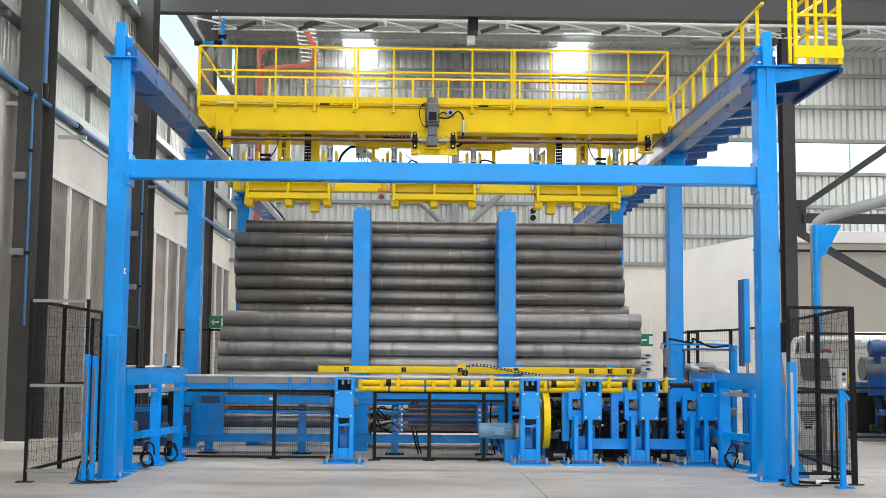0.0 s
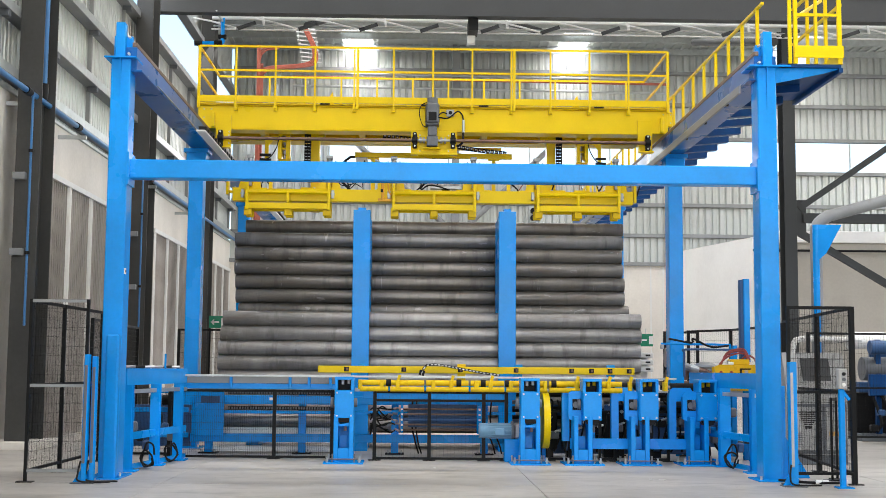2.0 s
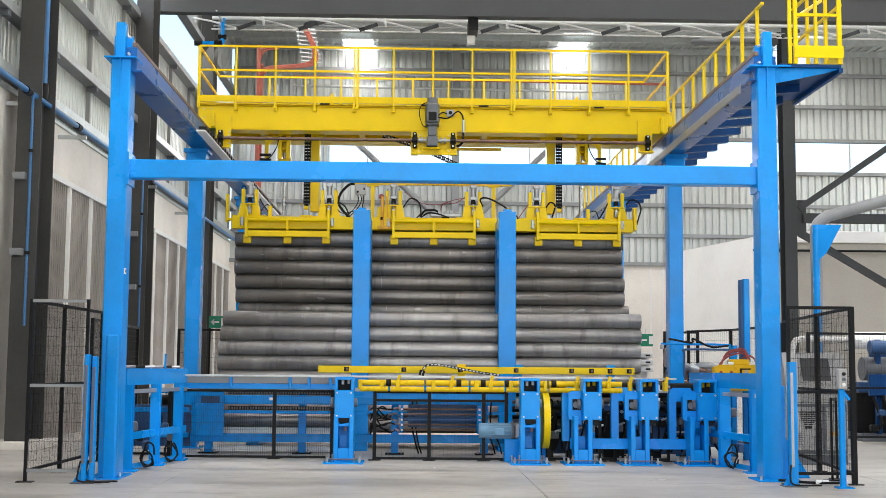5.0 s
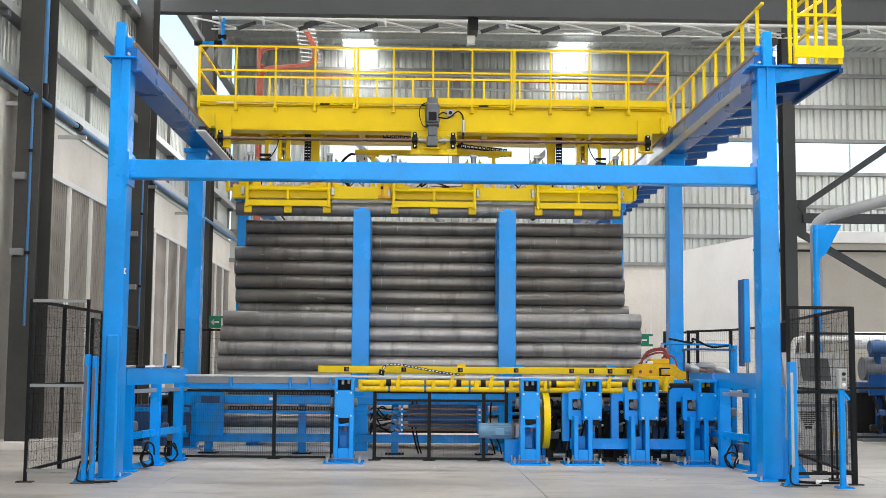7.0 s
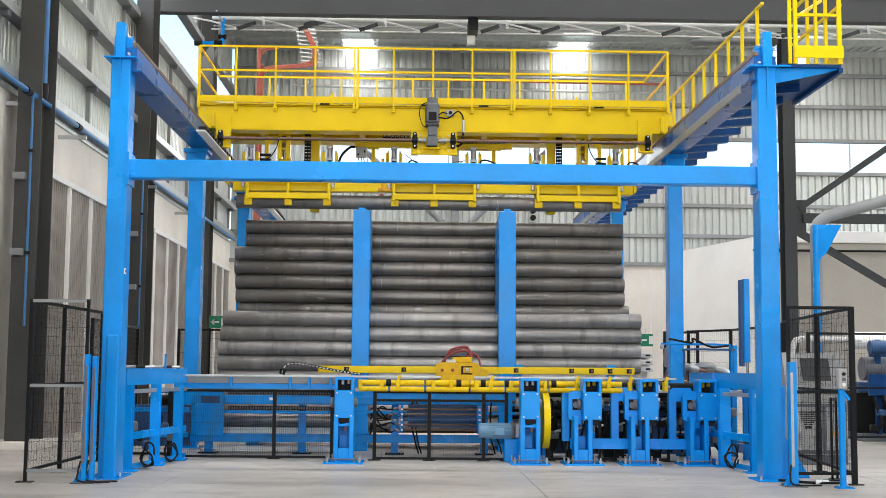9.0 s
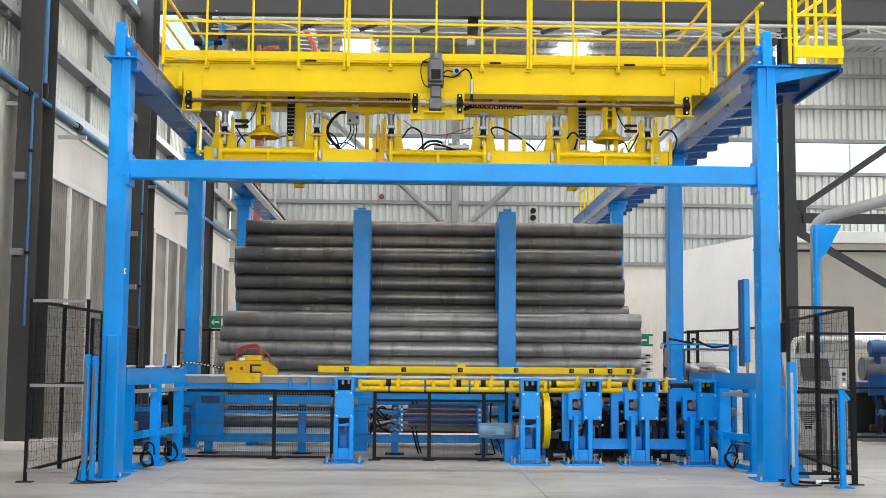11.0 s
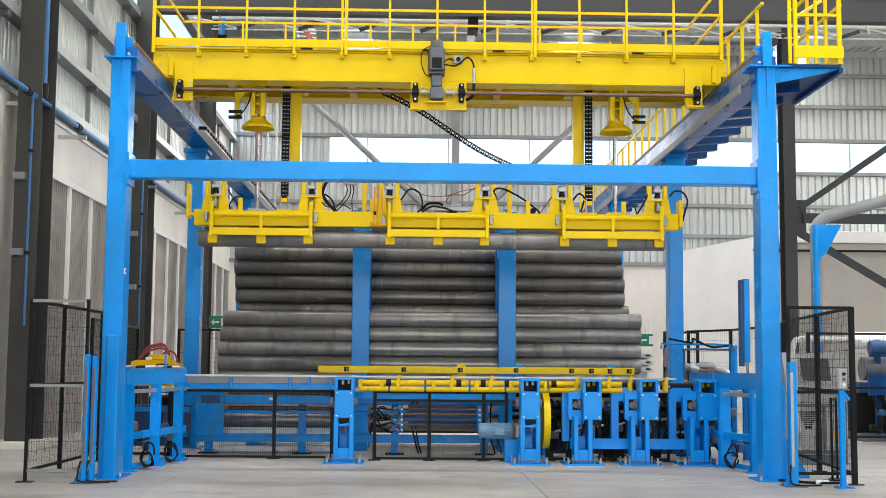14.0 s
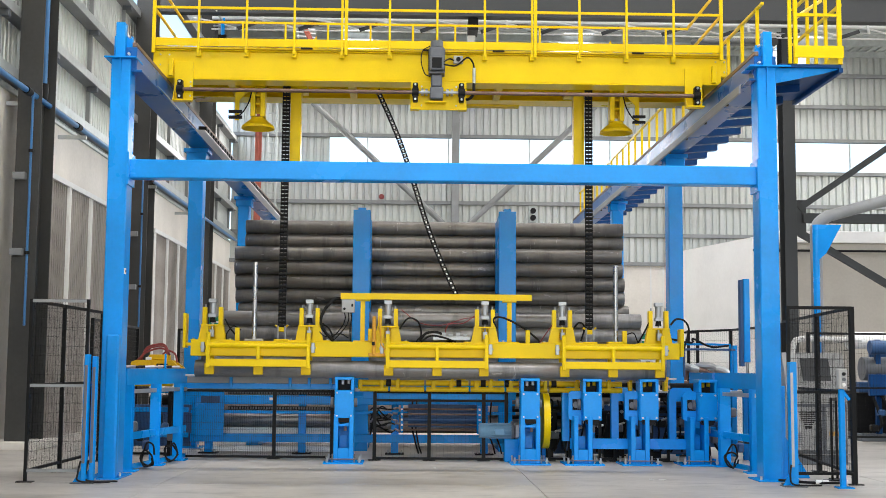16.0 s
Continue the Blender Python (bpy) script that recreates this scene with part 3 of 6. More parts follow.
def walkway():
    w = thing("crane_walkway", (4.8, 14.9, 5.1), "blue service walkway with yellow railings beside the crane rail", "walkway")
    x0, x1, ya, yb = RX + 0.16, 5.19, 14.72, 32.0
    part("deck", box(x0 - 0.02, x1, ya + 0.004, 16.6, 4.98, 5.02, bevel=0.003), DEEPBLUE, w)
    part("deck_angle", box(4.93, 4.99, 16.6, yb, 4.98, 5.0, bevel=0.003), GALV, w)
    part("deck_angle", box(RAIL_R + 0.25, RAIL_R + 0.3, 16.6, yb, 4.98, 5.0, bevel=0.003), BLUE, w)
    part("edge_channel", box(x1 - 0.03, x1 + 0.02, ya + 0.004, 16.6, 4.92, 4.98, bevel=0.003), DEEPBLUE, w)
    part("end_channel", prism([(x0 - 0.1, 4.78), (x0 - 0.1, 4.98), (x1, 4.98), (x1 - 0.2, 4.92)], "y", ya + 0.06, ya + 0.09), BLUE, w)
    y = 15.6
    while y < yb:
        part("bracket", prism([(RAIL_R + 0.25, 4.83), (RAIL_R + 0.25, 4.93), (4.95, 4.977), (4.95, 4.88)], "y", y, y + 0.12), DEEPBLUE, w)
        y += 0.72
    part("toe_board", box(x0 + 0.17, x1 + 0.02, ya - 0.04, ya - 0.026, 5.09, 5.24, bevel=0.002), YELLOW, w)
    part("toe_board", box(x0 - 0.13, x0 - 0.115, ya + 0.3, yb, 5.09, 5.18, bevel=0.002), YELLOW, w)
    part("toe_board", box(x1 + 0.004, x1 + 0.018, ya, 16.6, 5.02, 5.2, bevel=0.002), YELLOW, w)
    # railings: beside the rail, at the open side, and across the end
    zt = 5.86
    xi = x0 - 0.12
    rails = (((xi, ya + 0.3, zt), (xi, yb, zt)), ((xi, ya + 0.3, 5.22), (xi, yb, 5.22)),
             ((x1, ya, 6.25), (x1, 16.6, 6.25)), ((x1, ya, 5.76), (x1, 16.6, 5.76)),
             ((x0 + 0.19, ya, 6.25), (x1, ya, 6.25)), ((x0 + 0.19, ya, 5.63), (x1, ya, 5.63)))
    for p, q in rails:
        part("rail", bar(p, q, 0.034, 0.034), YELLOW, w)
    y = ya + 0.55
    while y < yb:
        part("rail_post", box(xi - 0.02, xi + 0.02, y - 0.02, y + 0.02, 5.1, zt, bevel=0.003), YELLOW, w)
        if y < 16.6:
            part("rail_post", box(x1 - 0.02, x1 + 0.02, y - 0.02, y + 0.02, 5.02, 6.25, bevel=0.003), YELLOW, w)
        y += 0.72
    for x, r in ((x0 + 0.12, 0.02), (x0 + 0.19, 0.024), (4.88, 0.018), (x1 - 0.02, 0.026)):
        part("rail_post", box(x - r, x + r, ya - 0.02, ya + 0.02, 5.02, 6.3, bevel=0.003), YELLOW, w)
    part("ladder_stile", bar((x0 + 0.2, ya + 0.05, 5.6), (x1 + 0.3, ya + 1.6, 6.3), 0.035, 0.035), YELLOW, w)


gantry()
walkway()
small_things()


# ---------------- the pipe stack ----------------
PR = 0.118
GRIP_Y, TRAVEL, LIFT = 17.2, 3.55, 2.15


def tube(x0, x1, r=PR, wall=0.012, seg=28):
    bm = bmesh.new()
    rings = []
    for x, rr in ((x0, r - wall), (x0, r - 0.004), (x0 + 0.006, r), (x1 - 0.006, r), (x1, r - 0.004), (x1, r - wall), (x1 - 0.9, r - wall), (x0 + 0.9, r - wall)):
        rings.append([bm.verts.new((x, rr * math.cos(2 * math.pi * k / seg), rr * math.sin(2 * math.pi * k / seg))) for k in range(seg)])
    rings.append(rings[0])
    for a, b in zip(rings, rings[1:]):
        for k in range(seg):
            bm.faces.new((a[k], a[(k + 1) % seg], b[(k + 1) % seg], b[k]))
    return bm


def steel_pipe(x0, x1, y, z, material, label, group):
    xm = (x0 + x1) / 2
    ob = link_mesh("steel_pipe", tube(x0 - xm, x1 - xm), material, Vector((0, 0, 0)))
    ob.location = (xm, y, z)
    ob.rotation_euler = (random.uniform(0, 6.28), 0, 0)
    return tagged(ob, label, "pipe", group)


def pipe_stack():
    ya = GRIP_Y + TRAVEL
    za = 1.27 + LIFT
    rng = random.Random(4)
    front = [(-3.02, 3.67), (-3.05, 3.67), (-3.08, 3.66), (-3.09, 3.66), (-3.08, 3.65)]
    tall = [(-2.97, 3.50), (-2.97, 3.50), (-2.97, 3.51), (-2.95, 3.54), (-2.94, 3.54), (-2.89, 3.61), (-2.89, 3.61)]
    zc = 2.07
    for i in range(8):
        x0, x1 = front[min(i, 4)]
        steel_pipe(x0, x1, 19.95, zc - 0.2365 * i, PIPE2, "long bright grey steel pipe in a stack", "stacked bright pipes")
    moving = None
    for i in range(14):
        x0, x1 = tall[min(i, 6)]
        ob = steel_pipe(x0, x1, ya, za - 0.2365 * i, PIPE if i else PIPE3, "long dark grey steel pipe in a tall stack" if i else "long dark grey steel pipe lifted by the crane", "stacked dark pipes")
        if i == 0:
            moving = ob
    for c in range(1, 4):
        for i in range(15):
            x0, x1 = (-2.83, 3.56) if i < 2 else (-2.9 + rng.uniform(-0.05, 0.05), 3.52 + rng.uniform(-0.05, 0.05))
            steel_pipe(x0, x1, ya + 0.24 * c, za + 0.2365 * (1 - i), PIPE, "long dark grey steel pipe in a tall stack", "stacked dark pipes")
    # rack: stanchions standing on bearers
    for x in (-0.82, 1.495):
        r = thing("pipe_rack", (x, 20, 0), "blue steel rack upright holding back the stacked pipes", "pipe rack", "pipe rack uprights")
        part("upright", box(x - 0.135, x + 0.135, 19.6, 19.75, 0.0, 3.79, bevel=0.008), BLUE, r)
        part("upright", box(x - 0.13, x + 0.13, 20.25, 20.6, 0, 3.72, bevel=0.008), BLUE, r)
        part("web", prism([(19.75, 2.25), (20.25, 2.25), (20.25, 3.72), (19.75, 3.78)], "x", x - 0.128, x + 0.128), BLUE, r)
        part("upright", box(x - 0.13, x + 0.13, 21.62, 21.85, 0, 3.6, bevel=0.008), BLUE, r)
        part("cap", box(x - 0.06, x + 0.06, 19.62, 19.72, 3.79, 3.83, bevel=0.004), BLUE, r)
        part("bearer", box(x - 0.12, x + 0.12, 20.6, 21.62, 0.0, 0.2275, bevel=0.006), BLUE, r)
        part("bearer", box(x - 0.12, x + 0.12, 19.75, 20.25, 0.0, 0.296, bevel=0.006), BLUE, r)
    for x in (-2.6, 3.2):
        solid("pipe_bearer", box(x - 0.1, x + 0.1, 20.6, 21.8, 0, 0.2275, bevel=0.005), BLUE, (x, 20.8, 0), "low blue steel bearer under the pipe stack", "bearer", "pipe bearers")
    return moving


LIFTED = pipe_stack()


# ---------------- the travelling bridge (drawn in its front place) ----------------
BY = 16.6


def bolts(parent, places, r=0.012, out=0.014, axis="y"):
    for x, y, z in places:
        q = (x, y - out, z) if axis == "y" else (x, y, z + out)
        part("bolt", rod((x, y, z), q, r, seg=6), GALV, parent)


def bridge():
    b = thing("crane_bridge", (0.33, BY, 5.08), "yellow steel crane bridge with railings and drive shaft", "crane")
    fb = part("front_girder", box(-3.55, 4.19, BY, BY + 0.3, 5.18, 5.555, bevel=0.008), YELLOW, b)
    part("top_flange", box(-3.57, 4.21, BY - 0.03, BY + 0.34, 5.555, 5.572, bevel=0.003), YELLOW, fb)
    part("bottom_flange", box(-3.2, 3.85, BY - 0.012, BY + 0.33, 5.162, 5.18, bevel=0.003), YELLOW, fb)
    rb = part("rear_girder", box(-3.4, 4.05, BY + 1.55, BY + 1.85, 5.28, 5.555, bevel=0.008), YELLOW, b)
    part("bottom_flange", box(-3.3, 3.95, BY + 1.5, BY + 1.9, 5.26, 5.28, bevel=0.003), YELLOW, rb)
    part("deck", box(-3.5, 4.15, BY + 0.34, BY + 1.55, 5.56, 5.585, bevel=0.002), YELLOW2, b)
    part("toe_board", box(-3.55, 4.19, BY - 0.09, BY - 0.075, 5.605, 5.715, bevel=0.002), YELLOW, b)
    part("toe_board", box(-3.55, 4.19, BY + 1.92, BY + 1.935, 5.605, 5.765, bevel=0.002), YELLOW, b)
    part("deck_edge", box(-3.55, 4.19, BY - 0.075, BY - 0.004, 5.574, 5.60, bevel=0.002), YELLOW2, b)
    for x in (-1.55, 0.1, 1.05, 2.95):
        part("clamp", box(x, x + 0.16, BY - 0.1, BY - 0.03, 5.578, 5.6, bevel=0.003), BLACK, b)
    for x in (-1.5, 2.62):
        part("lifting_lug", prism([(x, 5.56), (x + 0.16, 5.56), (x + 0.12, 5.9), (x + 0.07, 5.82)], "y", BY + 0.4, BY + 0.43), YELLOW, b)
    # railings
    for y, zt, zm, off in ((BY - 0.1, 6.53, 6.13, 0.0), (BY + 1.93, 6.50, 6.10, 0.31)):
        for z in (zt, zm):
            part("handrail", bar((-3.53, y, z), (4.17, y, z), 0.031, 0.031), YELLOW, b)
        for k in range(12):
            x = -2.93 + off + 0.645 * k
            if x > 4.1:
                continue
            part("rail_post", box(x - 0.015, x + 0.015, y - 0.015, y + 0.015, 5.5 if off == 0 else 5.58, zt, bevel=0.003), YELLOW, b)
            if off == 0:
                part("post_foot", box(x - 0.03, x + 0.03, y + 0.02, y + 0.095, 5.47, 5.56, bevel=0.003), YELLOW, b)
    for x in (-3.53, 4.17, -0.94, 1.63):
        part("rail_post", box(x - 0.022, x + 0.022, BY - 0.122, BY - 0.078, 5.5, 6.53, bevel=0.003), YELLOW, b)
    for x in (-3.53, 4.17):
        for z in (6.52, 6.12):
            part("handrail", bar((x, BY - 0.1, z), (x, BY + 1.93, z), 0.031, 0.031), YELLOW, b)
    # end carriages on the rails
    for x, s in ((RAIL_L, 1), (RAIL_R, -1)):
        e = part("end_carriage", box(x - 0.10, x + 0.10, BY + 0.02, BY + 1.95, 5.3, 5.55, bevel=0.01), YELLOW, b)
        for y in (BY + 0.2, BY + 1.7):
            part("wheel", rod((x - 0.05, y, 5.31), (x + 0.05, y, 5.31), 0.12, seg=20), DARKGREY, e)
        part("side_guide", box(x + 0.09 * s - 0.03, x + 0.09 * s + 0.03, BY - 0.06, BY + 0.05, 5.2, 5.44, bevel=0.006), YELLOW, e)
        bolts(e, [(x + dx, BY - 0.004, z) for dx in (-0.06, 0.06) for z in (5.36, 5.5)])
    # drive shaft, bearings, gearbox
    sy, sz = BY - 0.1, 5.005
    for xa, xb in ((-3.2, 0.0), (0.62, 3.88)):
        part("drive_shaft", rod((xa, sy, sz), (xb, sy, sz), 0.027, seg=14), SHAFT, b, "rusty steel drive shaft")
    part("coupling_shaft", rod((0.0, sy, sz), (0.62, sy, sz), 0.02, seg=12), SILVER, b)
    for x in (0.1, 0.155, 0.44, 0.5):
        part("coupling", rod((x - 0.018, sy, sz), (x + 0.018, sy, sz), 0.05, seg=16), SILVER, b)
    for xa, xb, za, zb in ((-0.06, 0.7, 4.78, 5.17), (-3.25, -3.0, 4.86, 5.40), (3.68, 3.92, 4.86, 5.40)):
        pl = part("bearing_plate", box(xa, xb, BY - 0.03, BY - 0.004, za, zb, bevel=0.004), YELLOW, b)
        if xb - xa > 0.5:
            part("ledge", box(xa, xa + 0.12, BY - 0.16, BY - 0.03, 4.76, 4.785, bevel=0.003), YELLOW, pl)
            part("ledge", box(xb - 0.12, xb, BY - 0.16, BY - 0.03, 4.76, 4.785, bevel=0.003), YELLOW, pl)
            part("ledge", box(0.14, 0.42, BY - 0.16, BY - 0.03, 4.86, 4.88, bevel=0.003), YELLOW, pl)
            bolts(pl, [(x, BY - 0.03, z) for x in (0.09, 0.56) for z in (5.1, 5.03, 4.84)])
        else:
            part("gusset", prism([(BY - 0.14, 4.86), (BY - 0.03, 4.86), (BY - 0.03, 5.05)], "x", xa, xa + 0.012), YELLOW, pl)
            part("ledge", box(xa, xb, BY - 0.16, BY - 0.03, 4.84, 4.862, bevel=0.003), YELLOW, pl)
            bolts(pl, [(xb - 0.03, BY - 0.03, z) for z in (4.93, 5.06, 5.12)])
    for x in (-3.16, 0.005, 0.63, 3.83):
        g = part("bearing_block", box(x - 0.035, x + 0.035, sy - 0.03, BY - 0.03, sz - 0.13, sz + 0.13, bevel=0.012), BLACK, b, "black pillow block bearing")
        part("bearing_hub", rod((x - 0.045, sy, sz), (x + 0.045, sy, sz), 0.055, seg=16), BLACK, g)
        for dz in (-0.1, 0.1):
            part("bolt", rod((x, sy - 0.03, sz + dz), (x, sy - 0.05, sz + dz), 0.016, seg=6), GALV, g)
    gb = part("gearmotor", box(0.2, 0.38, sy - 0.11, sy + 0.09, 4.9, 5.06, bevel=0.012), DARKGREY, b, "grey gear motor standing upright")
    part("gear_neck", box(0.215, 0.365, sy - 0.1, sy + 0.08, 5.06, 5.24, bevel=0.02), DARKGREY, gb)
    part("flange", box(0.18, 0.40, sy - 0.13, sy + 0.09, 5.24, 5.27, bevel=0.006), DARKGREY, gb)
    mo = part("motor", box(0.185, 0.395, sy - 0.12, sy + 0.08, 5.27, 5.62, bevel=0.03), DARKGREY, gb)
    part("terminal_box", box(0.2, 0.38, sy - 0.19, sy - 0.12, 5.28, 5.46, bevel=0.008), DARKGREY, mo)
    part("terminal_lid", box(0.225, 0.355, sy - 0.2, sy - 0.19, 5.30, 5.44, bevel=0.004), BLACK, mo)
    part("fan_cover", rod((0.29, sy - 0.02, 5.62), (0.29, sy - 0.02, 5.70), 0.085, seg=20), DARKGREY, mo)
    for k in range(7):
        part("cooling_fin", box(0.175, 0.405, sy - 0.1, sy + 0.06, 5.31 + 0.042 * k, 5.316 + 0.042 * k, bevel=0), DARKGREY, mo)
    jb = part("junction_box", box(0.52, 0.65, BY - 0.06, BY - 0.004, 5.42, 5.53, bevel=0.008), CABGREY, b, "small grey junction box")
    part("gland", rod((0.585, BY - 0.08, 5.475), (0.585, BY - 0.06, 5.475), 0.03, seg=12), BLACK, jb)
    part("cable", hose([(0.38, sy - 0.1, 5.40), (0.46, BY - 0.1, 5.47), (0.53, BY - 0.05, 5.46)], 0.01), BLACK, b)
    part("cable", hose([(0.38, sy - 0.1, 5.37), (0.55, BY - 0.1, 5.38), (0.7, BY - 0.1, 5.49), (0.78, BY - 0.06, 5.44), (0.8, BY - 0.05, 5.35)], 0.012), BLACK, b)
    part("conduit", rod((0.8, BY - 0.05, 5.15), (0.8, BY - 0.05, 5.36), 0.022, seg=12), GALV, b)
    part("cable", hose([(0.8, BY - 0.05, 5.15), (0.79, BY - 0.05, 5.0), (0.72, BY - 0.04, 4.93), (0.62, BY + 0.1, 4.98)], 0.02), BLACK, b)
    part("cable", hose([(0.2, sy - 0.1, 5.62), (0.1, sy - 0.1, 5.55), (0.08, sy - 0.1, 5.4), (0.13, sy - 0.1, 5.24), (0.2, sy - 0.1, 5.2)], 0.007), BLACK, b)
    # masts for the lifting chains, and the centring cones
    for x in (-1.68, 2.33):
        m = part("mast", box(x - 0.075, x + 0.075, BY + 0.72, BY + 0.92, 3.92, 5.56, bevel=0.008), YELLOW, b)
        part("mast_head", box(x - 0.2, x + 0.16, BY + 0.62, BY + 1.0, 5.17, 5.36, bevel=0.01), YELLOW, m)
    for x in (-2.19, 2.84):
        c = part("centring_body", box(x - 0.1, x - 0.035, BY + 0.5, BY + 0.7, 4.77, 5.56, bevel=0.006), YELLOW, b)
        part("cheek", box(x + 0.035, x + 0.1, BY + 0.5, BY + 0.7, 4.77, 5.56, bevel=0.006), YELLOW, c)
        part("web", box(x - 0.035, x + 0.035, BY + 0.66, BY + 0.69, 4.84, 5.56, bevel=0), YELLOW2, c)
        for z in (4.88, 5.0, 5.12):
            part("spacer", box(x - 0.034, x + 0.034, BY + 0.52, BY + 0.64, z + 0.06, z + 0.085, bevel=0.003), YELLOW, c)
        bm = bmesh.new()
        seg, prof = 32, ((0.075, 4.775), (0.1, 4.765), (0.105, 4.745), (0.225, 4.645), (0.232, 4.61), (0.222, 4.61), (0.09, 4.735), (0.065, 4.765))
        rings = [[bm.verts.new((x + r * math.cos(2 * math.pi * k / seg), BY + 0.6 + r * math.sin(2 * math.pi * k / seg), z)) for k in range(seg)] for r, z in prof]
        for p, q in zip(rings, rings[1:] + rings[:1]):
            for k in range(seg):
                bm.faces.new((p[k], p[(k + 1) % seg], q[(k + 1) % seg], q[k]))
        part("cone", bm, YELLOW2, c, "yellow centring cone")
        s = -1 if x < 0 else 1
        br = part("switch_bracket", prism([(x + s * 0.12, 5.16), (x + s * 0.32, 5.16), (x + s * 0.32, 4.72), (x + s * 0.26, 4.72), (x + s * 0.26, 5.0)], "y", BY + 0.55, BY + 0.565), YELLOW, c)
        for z in (4.74, 4.82):
            part("limit_switch", box(x + s * 0.22, x + s * 0.4, BY + 0.5, BY + 0.55, z, z + 0.035, bevel=0.003), BLACK, br)
        part("cable", hose([(x + s * 0.08, BY + 0.5, 5.15), (x + s * 0.12, BY + 0.45, 4.95), (x + s * 0.22, BY + 0.48, 4.8), (x + s * 0.32, BY + 0.5, 4.76)], 0.009), BLACK, c)
    for x in (-2.6, -0.9, 1.2, 3.0):
        part("cross_tie", box(x - 0.05, x + 0.05, BY + 0.3, BY + 1.55, 5.26, 5.36, bevel=0.006), YELLOW, b)
    part("cable_tray", box(0.7, 1.5, BY + 0.95, BY + 1.1, 5.05, 5.08, bevel=0.003), YELLOW2, b)
    return b


BRIDGE = bridge()


# ---------------- the pipe gripper (drawn lowered, in front) ----------------
GX = (-2.75, -1.42, -0.34, 1.0, 2.07, 3.41)


def gripper():
    gy = GRIP_Y
    g = thing("pipe_gripper", (0.33, gy, 1.44), "yellow lifting beam with clamps that grips one pipe", "gripper")
    mb = part("main_beam", box(-3.03, 3.69, gy - 0.1, gy + 0.1, 1.44, 1.65, bevel=0.008), YELLOW, g)
    part("end_plate", box(-3.14, -3.1, gy - 0.1, gy + 0.1, 1.55, 2.02, bevel=0.004), YELLOW, mb)
    part("end_plate", box(3.70, 3.75, gy - 0.1, gy + 0.1, 1.48, 1.86, bevel=0.004), YELLOW, mb)
    part("end_bracket", box(-3.1, -3.03, gy - 0.06, gy + 0.06, 1.58, 1.62, bevel=0.002), YELLOW, mb)
    part("end_bracket", box(3.688, 3.702, gy - 0.06, gy + 0.06, 1.58, 1.62, bevel=0.002), YELLOW, mb)
    for x0, x1 in ((-2.80, -1.39), (-0.36, 1.04), (2.05, 3.46)):
        xm = (x0 + x1) / 2
        for s, nm in ((-1, "clamp_frame"), (1, "clamp_frame")):
            y = gy + s * 0.19
            cf = part(nm, box(x0, x1, y - 0.02, y + 0.02, 1.30, 1.40, bevel=0.005), YELLOW, g)
            part("pivot_tube", rod((x0 + 0.02, y, 1.585), (x1 - 0.02, y, 1.585), 0.034, seg=16), YELLOW, cf)
            for x in (x0, x1 - 0.05):
                part("arm", box(x, x + 0.05, y - 0.03, y + 0.03, 1.28, 1.76, bevel=0.006), YELLOW, cf)
            part("rib", box(xm - 0.022, xm + 0.022, y - 0.035, y + 0.03, 1.40, 1.60, bevel=0.005), YELLOW, cf)
            for x in (x0 + 0.04, xm, x1 - 0.06):
                part("clamp_pad", box(x - 0.065, x + 0.065, gy + s * 0.145 - 0.027, gy + s * 0.145 + 0.027, 1.19, 1.34, bevel=0.008), YELLOW2, cf, "scuffed yellow clamp pad")
        for x in (x0 - 0.06, x1 + 0.03):
            part("pivot_block", box(x - 0.022, x + 0.028, gy - 0.16, gy - 0.1, 1.49, 1.63, bevel=0.006), SILVER, g)
            part("pin", rod((x - 0.03, gy - 0.14, 1.56), (x + 0.04, gy - 0.14, 1.56), 0.016, seg=8), CHROME, g)
    for x in GX:
        t = part("clamp_tower", prism([(x - 0.19, 1.655), (x + 0.19, 1.655), (x + 0.15, 1.85), (x - 0.15, 1.85)], "y", gy + 0.03, gy + 0.055), YELLOW, g)
        part("front_plate", prism([(x - 0.19, 1.655), (x - 0.05, 1.655), (x - 0.05, 1.85), (x - 0.15, 1.85)], "y", gy - 0.055, gy - 0.03), YELLOW, t)
        part("front_plate", prism([(x + 0.05, 1.655), (x + 0.19, 1.655), (x + 0.15, 1.85), (x + 0.05, 1.85)], "y", gy - 0.055, gy - 0.03), YELLOW, t)
        part("foot", box(x - 0.29, x + 0.29, gy - 0.09, gy + 0.09, 1.65, 1.665, bevel=0.002), YELLOW, t)
        part("head_plate", box(x - 0.15, x + 0.15, gy - 0.07, gy + 0.07, 1.85, 1.872, bevel=0.003), YELLOW, t)
        for s in (-1, 1):
            part("upright", box(x + s * 0.11 - 0.028, x + s * 0.11 + 0.028, gy - 0.05, gy + 0.05, 1.872, 2.11, bevel=0.005), YELLOW, t)
            part("tie_rod", rod((x + s * 0.1, gy - 0.01, 2.11), (x + s * 0.1, gy - 0.01, 2.15), 0.012, seg=8), SILVER, t)
            bolts(t, [(x + s * 0.25, gy - 0.05, 1.665)], 0.018, 0.02, "z")
        cy = part("cylinder", rod((x, gy - 0.02, 1.99), (x, gy - 0.02, 2.2), 0.046, seg=18), SILVER, t, "silver pneumatic cylinder")
        part("cylinder_cap", box(x - 0.055, x + 0.055, gy - 0.075, gy + 0.035, 2.17, 2.225, bevel=0.006), SILVER, cy)
        part("cylinder_cap", box(x - 0.055, x + 0.055, gy - 0.075, gy + 0.035, 1.97, 2.02, bevel=0.006), SILVER, cy)
